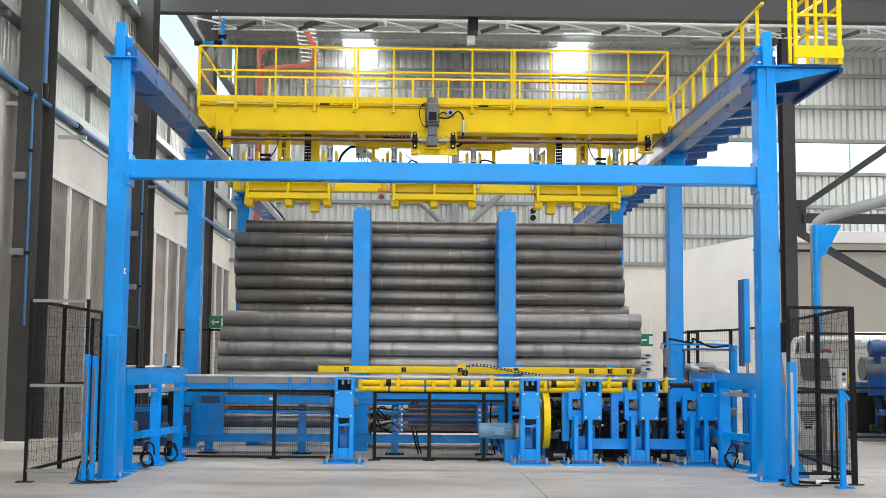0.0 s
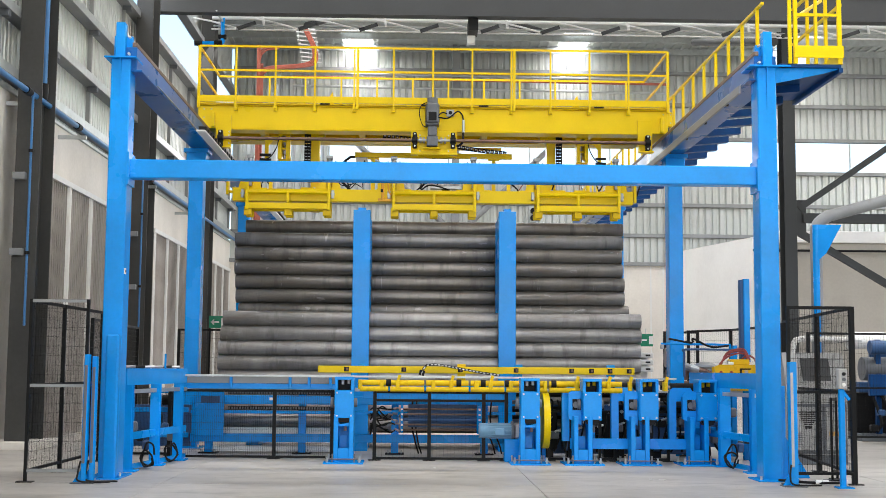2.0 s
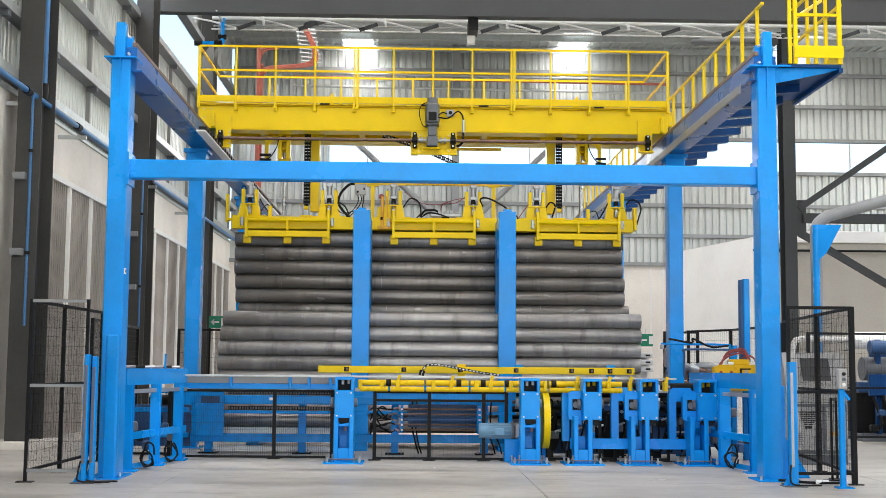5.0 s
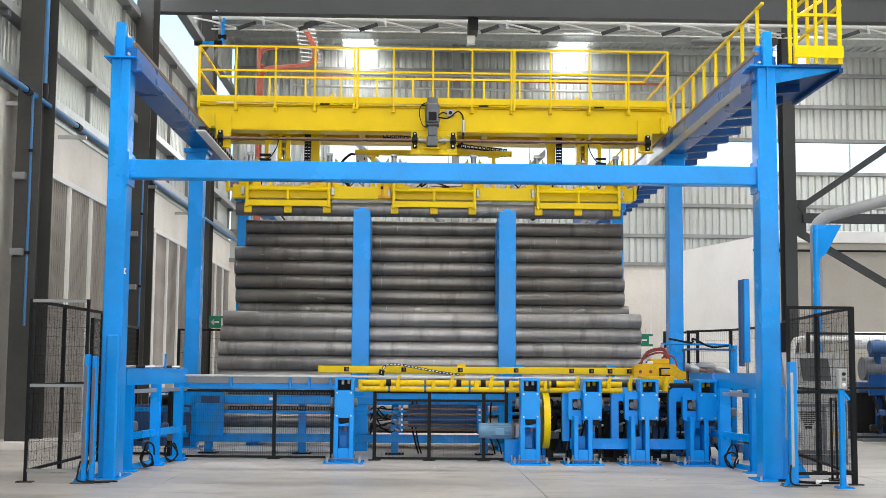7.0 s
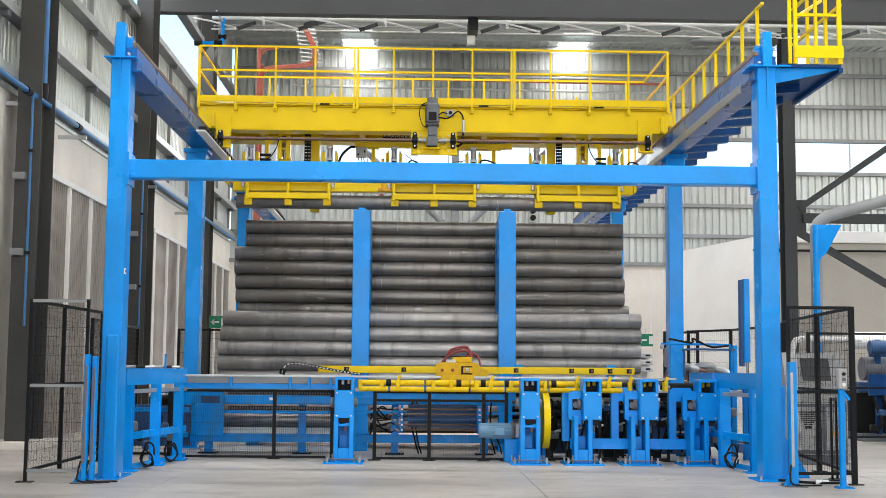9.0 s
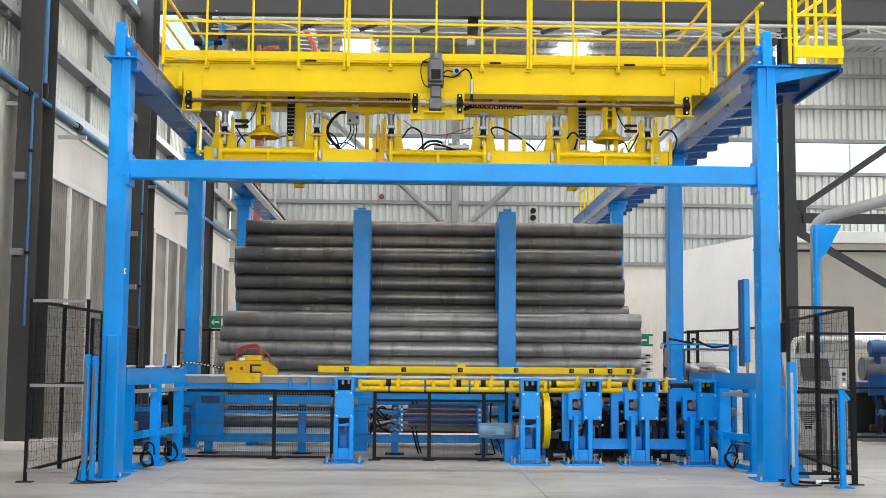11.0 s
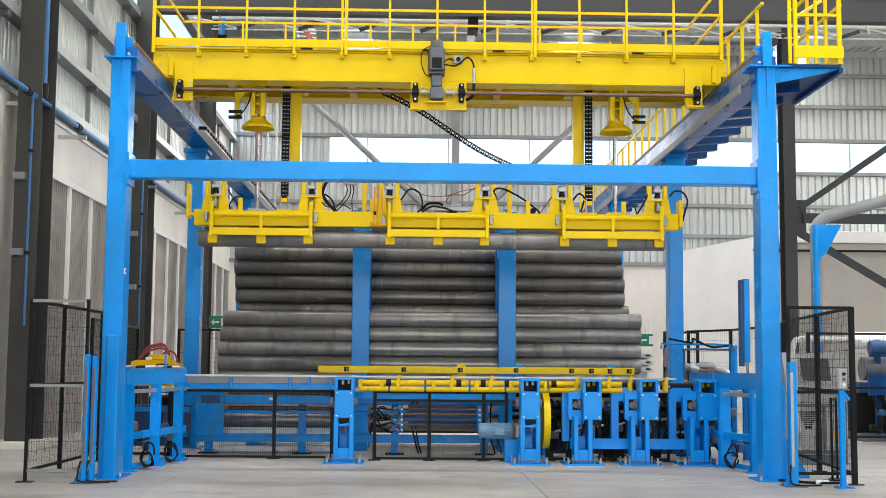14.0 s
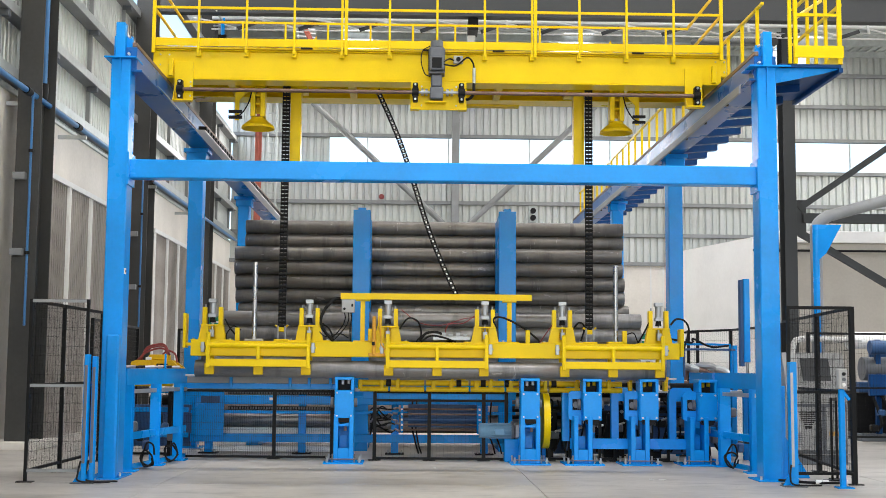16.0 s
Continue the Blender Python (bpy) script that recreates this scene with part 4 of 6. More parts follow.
        part("bellows", rod((x, gy - 0.02, 1.9), (x, gy - 0.02, 1.97), 0.045, seg=16, r2=0.035), RUBBER, t)
        part("piston_rod", rod((x, gy - 0.03, 1.70), (x, gy - 0.03, 1.90), 0.013, seg=10), CHROME, t)
        part("clevis", box(x - 0.03, x + 0.03, gy - 0.1, gy - 0.035, 1.70, 1.80, bevel=0.005), SILVER, t)
    cb = part("carrier_bar", box(-1.01, 1.67, gy + 0.205, gy + 0.211, 2.25, 2.335, bevel=0), YELLOW, g)
    part("bar_back", box(-1.01, 1.67, gy + 0.289, gy + 0.295, 2.25, 2.335, bevel=0), YELLOW, cb)
    part("bar_floor", box(-1.01, 1.67, gy + 0.211, gy + 0.289, 2.25, 2.256, bevel=0), YELLOW, cb)
    for x in (-0.70, 1.36):
        part("stem", box(x - 0.032, x + 0.032, gy + 0.235, gy + 0.285, 1.66, 2.25, bevel=0.004), YELLOW, cb)
        part("stem_plate", box(x - 0.12, x + 0.12, gy + 0.04, gy + 0.3, 1.651, 1.67, bevel=0.003), YELLOW, cb)
        part("stem_plate", box(x - 0.1, x + 0.1, gy + 0.22, gy + 0.3, 2.225, 2.249, bevel=0.003), YELLOW, cb)
    xb = part("control_box", box(-0.99, -0.81, gy + 0.12, gy + 0.215, 2.06, 2.24, bevel=0.01), CABGREY, g, "light grey control box")
    part("plug", box(-0.855, -0.83, gy + 0.1, gy + 0.12, 2.14, 2.18, bevel=0.003), BLACK, xb)
    part("plug", rod((-0.95, gy + 0.12, 2.11), (-0.95, gy + 0.1, 2.11), 0.018, seg=10), BLACK, xb)
    for x in (-0.95, -0.9, -0.86):
        part("cable", hose([(x, gy + 0.16, 2.06), (x + 0.01, gy + 0.16, 1.97), (x - 0.04 + 0.03 * (x > -0.9), gy + 0.15, 1.85), (x - 0.2 + 0.2 * (x > -0.9), gy + 0.1, 1.66)], 0.008), BLACK, xb)
    for x in (-2.18, 2.82):
        part("guide_rod", rod((x, gy, 1.66), (x, gy, 2.74), 0.03, seg=18, r2=0.03), CHROME, g, "polished steel guide rod")
        part("rod_base", box(x - 0.12, x + 0.12, gy - 0.09, gy + 0.09, 1.65, 1.68, bevel=0.005), CABGREY if x < 0 else YELLOW, g)
    for x in (-1.80, 2.45):
        ca = part("chain_anchor", box(x - 0.1, x + 0.1, gy - 0.1, gy + 0.1, 1.65, 1.675, bevel=0.004), YELLOW, g)
        part("anchor_block", box(x - 0.05, x + 0.05, gy - 0.05, gy + 0.05, 1.78, 1.84, bevel=0.01), YELLOW, ca)
        for s in (-1, 1):
            part("anchor_stud", rod((x + s * 0.05, gy - 0.06, 1.675), (x + s * 0.05, gy - 0.06, 1.86), 0.014, seg=8), SILVER, ca)
            part("anchor_ear", bar((x + s * 0.02, gy - 0.03, 1.82), (x + s * 0.09, gy - 0.05, 1.87), 0.03, 0.02), YELLOW, ca)
    for x in (-2.40, -0.58, 1.59, 2.93):
        part("sensor_post", box(x - 0.03, x + 0.03, gy - 0.09, gy - 0.03, 1.65, 1.83, bevel=0.004), YELLOW, g)
    ob = part("rotary_lock", box(-0.55, -0.50, gy - 0.16, gy - 0.101, 1.47, 2.0, bevel=0.01), RUSTORANGE, g, "orange locking lever")
    part("lock_hose", hose([(-0.45, gy - 0.16, 2.0), (-0.44, gy - 0.18, 1.8), (-0.42, gy - 0.17, 1.62), (-0.36, gy - 0.15, 1.54)], 0.012), RUSTORANGE, ob)
    part("lock_foot", box(-0.6, -0.37, gy - 0.15, gy - 0.101, 1.45, 1.5, bevel=0.006), RUSTORANGE, ob)
    part("lock_pin", box(-0.555, -0.515, gy - 0.175, gy - 0.16, 1.6, 1.65, bevel=0.004), BLACK, ob)
    vb = part("valve_block", box(0.28, 0.80, gy - 0.06, gy + 0.06, 1.68, 1.74, bevel=0.008), SILVER, g, "silver valve block")
    for k in range(5):
        part("valve", box(0.30 + 0.1 * k, 0.36 + 0.1 * k, gy - 0.05, gy + 0.05, 1.74, 1.77 + 0.02 * (k % 2), bevel=0.006), SILVER, vb)
    runs = [([(-1.02, 0.26, 2.26), (-1.1, 0.2, 2.24), (-1.22, 0.1, 2.1), (-1.27, 0, 1.92), (-1.2, -0.04, 1.78), (-1.08, -0.03, 1.66)], 0.022, RUBBER),
            ([(-1.33, -0.03, 1.85), (-1.2, -0.06, 1.72), (-1.0, 0, 1.76), (-0.88, 0, 1.7)], 0.008, BLACK),
            ([(-1.24, -0.03, 1.9), (-1.15, -0.06, 1.83), (-1.1, -0.02, 1.72), (-1.12, 0, 1.66)], 0.012, BLACK),
            ([(-2.58, -0.03, 1.95), (-2.5, -0.06, 1.82), (-2.42, -0.03, 1.72), (-2.38, 0, 1.66)], 0.011, BLACK),
            ([(-2.36, -0.03, 1.8), (-2.46, -0.05, 1.85), (-2.55, -0.03, 1.75), (-2.56, 0, 1.66)], 0.009, BLACK),
            ([(-0.18, -0.03, 1.83), (-0.06, -0.05, 1.98), (0.08, -0.03, 1.93), (0.12, 0, 1.75), (0.05, 0, 1.66)], 0.012, BLACK),
            ([(0.1, -0.03, 1.68), (0.2, -0.05, 1.78), (0.38, -0.04, 1.78), (0.5, 0, 1.67), (0.62, -0.02, 1.7)], 0.018, RUBBER),
            ([(0.12, -0.06, 1.66), (0.25, -0.06, 1.74), (0.42, -0.06, 1.72), (0.6, -0.05, 1.66)], 0.014, RUBBER),
            ([(-0.16, 0, 2.1), (0.1, -0.02, 1.92), (0.4, 0.0, 1.89), (0.7, 0.02, 1.98), (0.86, 0, 2.0)], 0.006, HOSE),
            ([(0.86, 0, 2.02), (0.7, 0.0, 1.92), (0.5, -0.03, 1.9), (0.44, -0.02, 1.75)], 0.007, HOSE),
            ([(1.16, -0.03, 1.85), (1.12, -0.05, 1.98), (1.25, -0.04, 2.0), (1.5, -0.02, 1.88), (1.72, 0, 1.72), (1.76, 0, 1.66)], 0.014, RUBBER),
            ([(1.93, -0.03, 1.9), (1.84, -0.05, 1.78), (1.76, -0.02, 1.66)], 0.008, HOSE),
            ([(2.22, -0.03, 1.85), (2.3, -0.06, 1.94), (2.38, -0.04, 1.88), (2.33, -0.02, 1.68)], 0.013, RUBBER),
            ([(2.96, -0.03, 1.78), (3.06, -0.05, 1.8), (3.12, -0.03, 1.68)], 0.009, BLACK),
            ([(3.28, -0.03, 1.95), (3.2, -0.05, 1.8), (3.12, -0.03, 1.66)], 0.012, RUBBER),
            ([(3.58, -0.03, 1.92), (3.66, -0.02, 2.0), (3.78, 0, 1.98), (3.84, 0, 1.86), (3.8, 0, 1.7), (3.76, -0.04, 1.58)], 0.014, RUBBER)]
    for pts, r, m in runs:
        part("hose", hose([(x, gy + y, z) for x, y, z in pts], r), m, g)
    return g


GRIPPER = gripper()


# ---------------- the roller table ----------------
def stand(x, wide, arm):
    s = thing("roller_stand", (x, 17.0, 0), "blue steel roller stand bolted to the floor" + (" with a side arm" if arm else ""), "machine stand", "roller stands")
    o = x - 0.12 if arm else x
    part("base_plate", box(o - 0.27, o + 0.27, 16.92, 17.5, 0, 0.022, bevel=0.003), BLUE, s)
    for dx in (-0.22, 0.22):
        for y in (16.98, 17.42):
            part("anchor_bolt", rod((o + dx, y, 0.022), (o + dx, y, 0.1), 0.014, seg=8), GALV, s)
    part("foot_rail", box(o - 0.20, o + 0.20, 17.0, 17.08, 0.056, 0.07, bevel=0.003), DARKGREY, s)
    for dx in (-0.22, 0.22):
        part("anchor_nut", rod((o + dx, 16.98, 0.04), (o + dx, 16.98, 0.062), 0.024, seg=6), GALV, s)
    for dx in (-0.15, 0.15):
        part("levelling_screw", rod((o + dx, 17.04, 0.022), (o + dx, 17.04, 0.13), 0.012, seg=8), CHROME, s)
    for dx in (-0.256, -0.062) if arm else (-0.135, 0.075):
        part("leg", box(x + dx, x + dx + 0.06, 17.02, 17.3, 0.022, 0.66, bevel=0.006), BLUE, s)
    part("apron", box(o - 0.075, o + 0.055 + 0.02 * (not arm), 17.03, 17.08, 0.022, 0.21, bevel=0.004), BLUE, s)
    part("gusset", box(o - 0.06, o + 0.04, 17.2, 17.22, 0.21, 0.38, bevel=0.003), BLUE, s)
    if not arm:
        part("crossbar", box(x - 0.075, x + 0.075, 17.05, 17.1, 0.5, 0.56, bevel=0.004), BLUE, s)
    h = part("head", box(x - 0.13, x + 0.13, 17.06, 17.32, 0.60, 0.99, bevel=0.008), BLUE, s)
    f = part("face_plate", box(x - 0.125, x + 0.125, 17.03, 17.056, 0.615, 0.985, bevel=0.004), BLUE, h)
    bolts(f, [(x + a, 17.03, z) for a in (-0.095, 0.095) for z in (0.645, 0.955)], 0.013, 0.016)
    for dx in (-0.13, 0.09):
        part("cheek", box(x + dx, x + dx + 0.04, 17.04, 17.36, 0.99, 1.13, bevel=0.005), BLUE, h)
    part("head_cap", box(x - 0.13, x + 0.13, 17.04, 17.36, 1.13, 1.17, bevel=0.005), BLUE, h)
    part("rear_panel", box(x - 0.1, x + 0.1, 17.3, 17.36, 0.99, 1.13, bevel=0.003), BLACK, h)
    for dx, dz in ((-0.05, 1.06), (0.03, 1.07)):
        part("nut", box(x + dx, x + dx + 0.04, 17.2, 17.28, dz, dz + 0.07, bevel=0.008), YELLOW2 if arm else SILVER, h)
    part("guide_bracket", prism([(x - 0.105, 0.615), (x + 0.105, 0.615), (x + 0.07, 0.55), (x - 0.05, 0.53)], "y", 17.05, 17.2), BLACK, s)
    part("clamp_screw", rod((x + 0.02, 17.1, 0.44), (x + 0.02, 17.1, 0.55), 0.02, seg=10), DARKGREY, s)
    part("bearing", rod((x - 0.15, 17.2, 0.82), (x - 0.19, 17.2, 0.82), 0.07, seg=16), DARKGREY, s)
    part("bearing", rod((x + 0.13, 17.2, 0.82), (x + 0.17, 17.2, 0.82), 0.06, seg=16), DARKGREY, s)
    if not arm:
        part("rear_leg", box(x - 0.1, x + 0.1, 17.36, 17.46, 0.022, 1.0, bevel=0.006), BLUE, s)
    if arm:
        e = x - 0.37 if x < 2.6 else x - 0.46
        arch = [(e, 0.3), (e, 0.96), (e + 0.02, 1.02), (e + 0.06, 1.05), (x - 0.16, 1.05), (x - 0.131, 1.0), (x - 0.131, 0.62), (x - 0.2, 0.55), (x - 0.22, 0.86), (e + 0.1, 0.86), (e + 0.1, 0.3)]
        a = part("side_arm", prism(arch, "y", 17.42, 17.54), BLUE, s, "blue arched side arm")
        part("arm_face", prism([(x - 0.31, 0.62), (x - 0.131, 0.53), (x - 0.131, 1.0), (x - 0.27, 1.0), (x - 0.31, 0.97)], "y", 17.2, 17.23), BLUE, a)
        part("bearing_recess", box(x - 0.255, x - 0.14, 17.19, 17.2, 0.74, 0.89, bevel=0.006), BLACK, a)
        part("arm_web", box(x - 0.29, x - 0.26, 17.23, 17.42, 0.62, 0.92, bevel=0.003), BLUE, a)
        part("arm_stay", box(x - 0.25, x - 0.205, 17.30, 17.42, 0.3, 0.62, bevel=0.004), BLUE, a)
        part("arm_bearing", rod((x - 0.205, 17.19, 0.81), (x - 0.205, 17.165, 0.81), 0.045, seg=16), DARKGREY, a)
        r = part("roller", rod((x - 0.43, 17.5, 1.06), (x - 0.1, 17.5, 1.06), 0.055, seg=20), RUBBER, s, "black rubber roller")
        part("roller_axle", rod((x - 0.47, 17.5, 1.06), (x - 0.05, 17.5, 1.06), 0.02, seg=10), CHROME, r)
    return s


def roller_table():
    for x, arm in ((-0.92, False), (1.62, False), (2.47, True), (3.25, True), (4.06, True)):
        stand(x, 0.26, arm)
    t = thing("roller_table", (0.3, 17.8, 0), "long blue steel roller table with yellow shafts", "roller table")
    part("tie_beam", box(2.2, 4.1, 17.34, 17.358, 0.20, 0.345, bevel=0.004), BLUE, t)
    # track on top and long beams
    part("track", box(-3.2, 3.75, 17.62, 17.68, 1.158, 1.185, bevel=0.004), GALV, t, "bright galvanised track")
    part("track_web", box(-3.2, -1.05, 17.70, 17.74, 1.065, 1.155, bevel=0.004), GALVDARK, t)
    part("long_beam", box(-3.25, -1.08, 17.70, 17.9, 0.985, 1.062, bevel=0.006), BLUE, t)
    part("long_beam", box(-0.7, 1.5, 17.95, 18.05, 0.85, 1.05, bevel=0.006), BLUE, t)
    for x in (-2.55, -1.72, -1.45, -1.15):
        part("lug", box(x - 0.02, x + 0.02, 17.66, 17.70, 1.0, 1.155, bevel=0.004), BLUE, t)
    for z, r, y in ((1.09, 0.040, 17.45), (1.005, 0.036, 17.42)):
        x = -0.72
        for w in (0.42, 0.5, 0.62, 0.5, 0.6, 0.55, 0.5):
            part("shaft", rod((x, y, z), (x + w - 0.03, y, z), r, seg=16), YELLOW2, t, "yellow painted shaft")
            x += w
    for x in (-0.72, -0.42, -0.20, 0.30, 0.55, 0.9, 1.1, 1.38, 1.86, 2.3, 2.75, 3.05, 3.55):
        lv = part("lever", box(x - 0.028, x + 0.028, 17.38, 17.52, 1.0, 1.13, bevel=0.008), YELLOW2, t)
        if int(x * 100) % 3:
            part("finger", bar((x, 17.43, 1.1), (x + 0.03, 17.43, 1.2), 0.04, 0.05), YELLOW2, lv)
    for x in (-0.36, 0.62, 0.96, 1.30, 1.95):
        part("clamp_ring", rod((x, 17.45, 1.09), (x + 0.07, 17.45, 1.09), 0.052, seg=14), BLACK, t)
    # sensor bar behind
    sb = part("sensor_bar", box(-1.36, 3.24, 18.1, 18.16, 1.222, 1.322, bevel=0.004), YELLOW, t, "long yellow bar with black sensor windows")
    for x in (-0.95, -0.12, 0.70, 1.51, 2.32, 2.61, 2.88, 3.16):
        w = part("sensor_window", box(x - 0.035, x + 0.035, 18.088, 18.1, 1.243, 1.305, bevel=0.006), BLACK, sb)
        part("sensor", box(x - 0.006, x + 0.022, 18.075, 18.088, 1.255, 1.295, bevel=0.003), SHAFT, w)
    for x in (-0.72, 0.72, 1.55, 2.9):
        part("bar_bracket", box(x - 0.06, x + 0.06, 18.16, 18.2, 1.0, 1.36, bevel=0.004), YELLOW2 if x == 0.72 else BLUE, sb)
    part("guide_track", box(-3.5, 5.9, 18.25, 18.5, 0.95, 1.0, bevel=0.004), GALV, t)
    # frame under the table
    for x in (-3.05, -1.65, -0.25, 1.1, 3.1, 4.2):
        lg = part("leg", box(x - 0.055, x + 0.055, 18.9, 19.04, 0, 0.95, bevel=0.006), BLUE, t)
        part("leg_foot", box(x - 0.14, x + 0.14, 18.85, 19.1, 0, 0.02, bevel=0.003), BLACK, lg)
        for dx in (-0.1, 0.1):
            part("foot_bolt", rod((x + dx, 18.88, 0.02), (x + dx, 18.88, 0.07), 0.012, seg=6), GALV, lg)
    for z0, z1, m in ((0.74, 0.87, BLUE), (0.18, 0.30, BLUE), (0.60, 0.645, BLUE)):
        part("long_rail", box(-3.3, 1.5, 18.78, 18.9, z0, z1, bevel=0.006), m, t)
    # two black bands with small grey links along the frame
    for z in (0.885, 0.655):
        ch = part("drive_chain", box(-2.75, -0.9, 18.8, 18.86, z, z + 0.055, bevel=0.004), BLACK, t, "black band with grey links along the frame")
        for k in range(46):
            part("chain_link", box(-2.74 + 0.04 * k, -2.718 + 0.04 * k, 18.792, 18.8, z + 0.01, z + 0.045, bevel=0), DARKGREY, ch)
    part("white_plank", box(-3.0, -1.0, 19.1, 19.3, 0.28, 0.38, bevel=0.006), WHITE, t)
    part("white_plank", box(-3.0, -1.0, 19.1, 19.3, 0.02, 0.1, bevel=0.006), WHITE, t)
    part("end_panel", box(-4.25, -3.32, 18.98, 19.0, 0.1, 0.72, bevel=0.003), NAVY, t, "dark navy end panel")
    for z in (0.9, 0.62, 0.25):
        part("end_rail", box(-4.2, -3.3, 18.6, 18.66, z, z + 0.07, bevel=0.004), BLUE, t)
    part("end_leg", box(-4.2, -4.12, 18.66, 18.74, 0, 0.97, bevel=0.004), BLUE, t)
    em = part("end_motor", rod((-3.85, 18.5, 0.80), (-3.5, 18.5, 0.80), 0.075, seg=16), BLACK, t, "black end motor")
    for x in (-3.8, -3.68, -3.56):
        part("motor_band", rod((x, 18.5, 0.80), (x + 0.02, 18.5, 0.80), 0.082, seg=16), DARKGREY, em)
    part("label_plate", box(-2.13, -2.05, 18.77, 18.78, 0.80, 0.84, bevel=0.002), WHITE, t)
    part("label_plate", box(0.16, 0.24, 18.77, 18.78, 0.80, 0.84, bevel=0.002), WHITE, t)
    # rods and manifold in the middle
    mf = part("manifold", box(-0.16, -0.12, 18.22, 18.4, 0.36, 0.76, bevel=0.006), BLUE, t, "blue manifold plate with hose fittings")
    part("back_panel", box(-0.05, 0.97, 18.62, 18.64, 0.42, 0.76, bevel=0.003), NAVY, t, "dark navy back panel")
    tangle = random.Random(11)
    for k, z in enumerate((0.70, 0.625, 0.55, 0.475, 0.40)):
        part("hydraulic_rod", rod((-0.12, 18.3, z), (0.97, 18.3, z), 0.013 if z != 0.55 else 0.03, seg=10), SHAFT if z != 0.55 else NAVY, t)
        part("fitting", rod((-0.14, 18.22, z), (-0.14, 18.19, z), 0.016, seg=8), WHITE, mf)
        part("fitting", rod((0.99, 18.2, z), (0.99, 18.17, z), 0.016, seg=8), GALV, mf)
        for j in range(2):
            x = -0.26 - 0.09 * j + tangle.uniform(-0.02, 0.02)
            part("fitting", rod((x, 18.25, z + tangle.uniform(-0.02, 0.02)), (x + 0.07, 18.24, z + tangle.uniform(-0.02, 0.02)), 0.015, seg=8), SILVER, mf)
            part("manifold_hose", hose([(x, 18.25, z), (x - 0.08, 18.22, z + tangle.uniform(-0.06, 0.06)), (-0.52, 18.25, z + tangle.uniform(-0.1, 0.1)), (-0.6, 18.3, 0.5 + tangle.uniform(-0.2, 0.2))], 0.011, seg=6, steps=4), RUBBER, mf)
    part("manifold_plate", box(0.95, 1.05, 18.2, 18.4, 0.35, 0.75, bevel=0.006), BLUE, t)
    for k, (xa, xb) in enumerate(((0.02, 0.06), (0.08, 0.1), (1.1, 1.2), (1.2, 1.3))):
        part("hanging_hose", hose([(xa, 18.7, 0.9), (xa - 0.02, 18.68, 0.5), (xb, 18.66, 0.2), (xb + 0.05, 18.7, 0.03)], 0.012), RUBBER, t)
    # dark machinery behind the stands; its black and navy also carry the shade there
    part("rear_rail", box(1.5, 4.4, 18.5, 18.54, 0.37, 0.395, bevel=0.003), GALV, t)
    for k, (z, r) in enumerate(((0.93, 0.05), (0.80, 0.03), (0.70, 0.045), (0.58, 0.03), (0.50, 0.05), (0.29, 0.04))):
        part("drive_shaft", rod((1.5, 18.6 + 0.05 * (k % 2), z), (4.4, 18.6 + 0.05 * (k % 2), z), r, seg=12), (BLACK, DARKGREY, RUBBER)[k % 3], t, "dark drive shaft")
    for x in (1.95, 2.62, 3.32, 3.45, 4.15):
        part("upright", box(x - 0.025, x + 0.025, 18.0, 18.06, 0.3, 0.97, bevel=0.004), BLUE, t)
    for k in range(50):
        rx = 1.72 + 0.052 * k
        rz = 0.25 + 0.6 * ((k * 37) % 17) / 17
        if k % 3 == 0:
            part("valve", box(rx, rx + 0.12, 18.2, 18.35, rz, rz + 0.11, bevel=0.015), (BLACK, NAVY, DARKGREY)[k % 9 // 3], t)
        elif k % 3 == 1:
            part("fitting", rod((rx, 18.2, rz), (rx + 0.09, 18.22, rz + 0.03), 0.016, seg=8), GALV, t)
        else:
            part("hanging_hose", hose([(rx, 18.3, 0.85), (rx + 0.08, 18.25, rz), (rx - 0.05, 18.3, 0.1)], 0.014), RUBBER, t)
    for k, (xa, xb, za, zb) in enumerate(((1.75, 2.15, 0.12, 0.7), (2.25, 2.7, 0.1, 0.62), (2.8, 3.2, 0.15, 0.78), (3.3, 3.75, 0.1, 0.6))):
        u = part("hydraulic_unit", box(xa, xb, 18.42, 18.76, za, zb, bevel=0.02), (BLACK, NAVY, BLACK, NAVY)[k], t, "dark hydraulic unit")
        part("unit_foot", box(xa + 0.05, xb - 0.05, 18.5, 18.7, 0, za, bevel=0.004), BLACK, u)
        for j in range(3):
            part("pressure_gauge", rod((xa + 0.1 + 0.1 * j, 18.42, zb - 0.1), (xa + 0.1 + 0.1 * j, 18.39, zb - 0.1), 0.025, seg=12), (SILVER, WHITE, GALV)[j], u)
    # navy sheet added where deep shade lies between the stands
    part("machine_panel", box(1.66, 4.15, 18.74, 18.77, 0.04, 0.80, bevel=0.004), NAVY, t, "dark navy sheet added for the shade behind the stands")
    sp = part("side_plate", box(-3.2, -2.78, 18.6, 18.62, 0.28, 0.93, bevel=0.004), BLUE, t)
    part("slot", box(-3.12, -2.84, 18.59, 18.6, 0.76, 0.86, bevel=0.003), NAVY, sp)
    # drive
    m = thing("drive_motor", (1.2, 17.6, 0), "blue-grey electric motor with grey gearbox", "motor")
    body = part("housing", rod((0.97, 17.6, 0.43), (1.42, 17.6, 0.43), 0.1, seg=24), MOTORBLUE, m)
    part("fan_cover", rod((0.95, 17.6, 0.43), (1.06, 17.6, 0.43), 0.104, seg=24), MOTORBLUE, body)
    for k in range(14):
        a = 2 * math.pi * k / 14
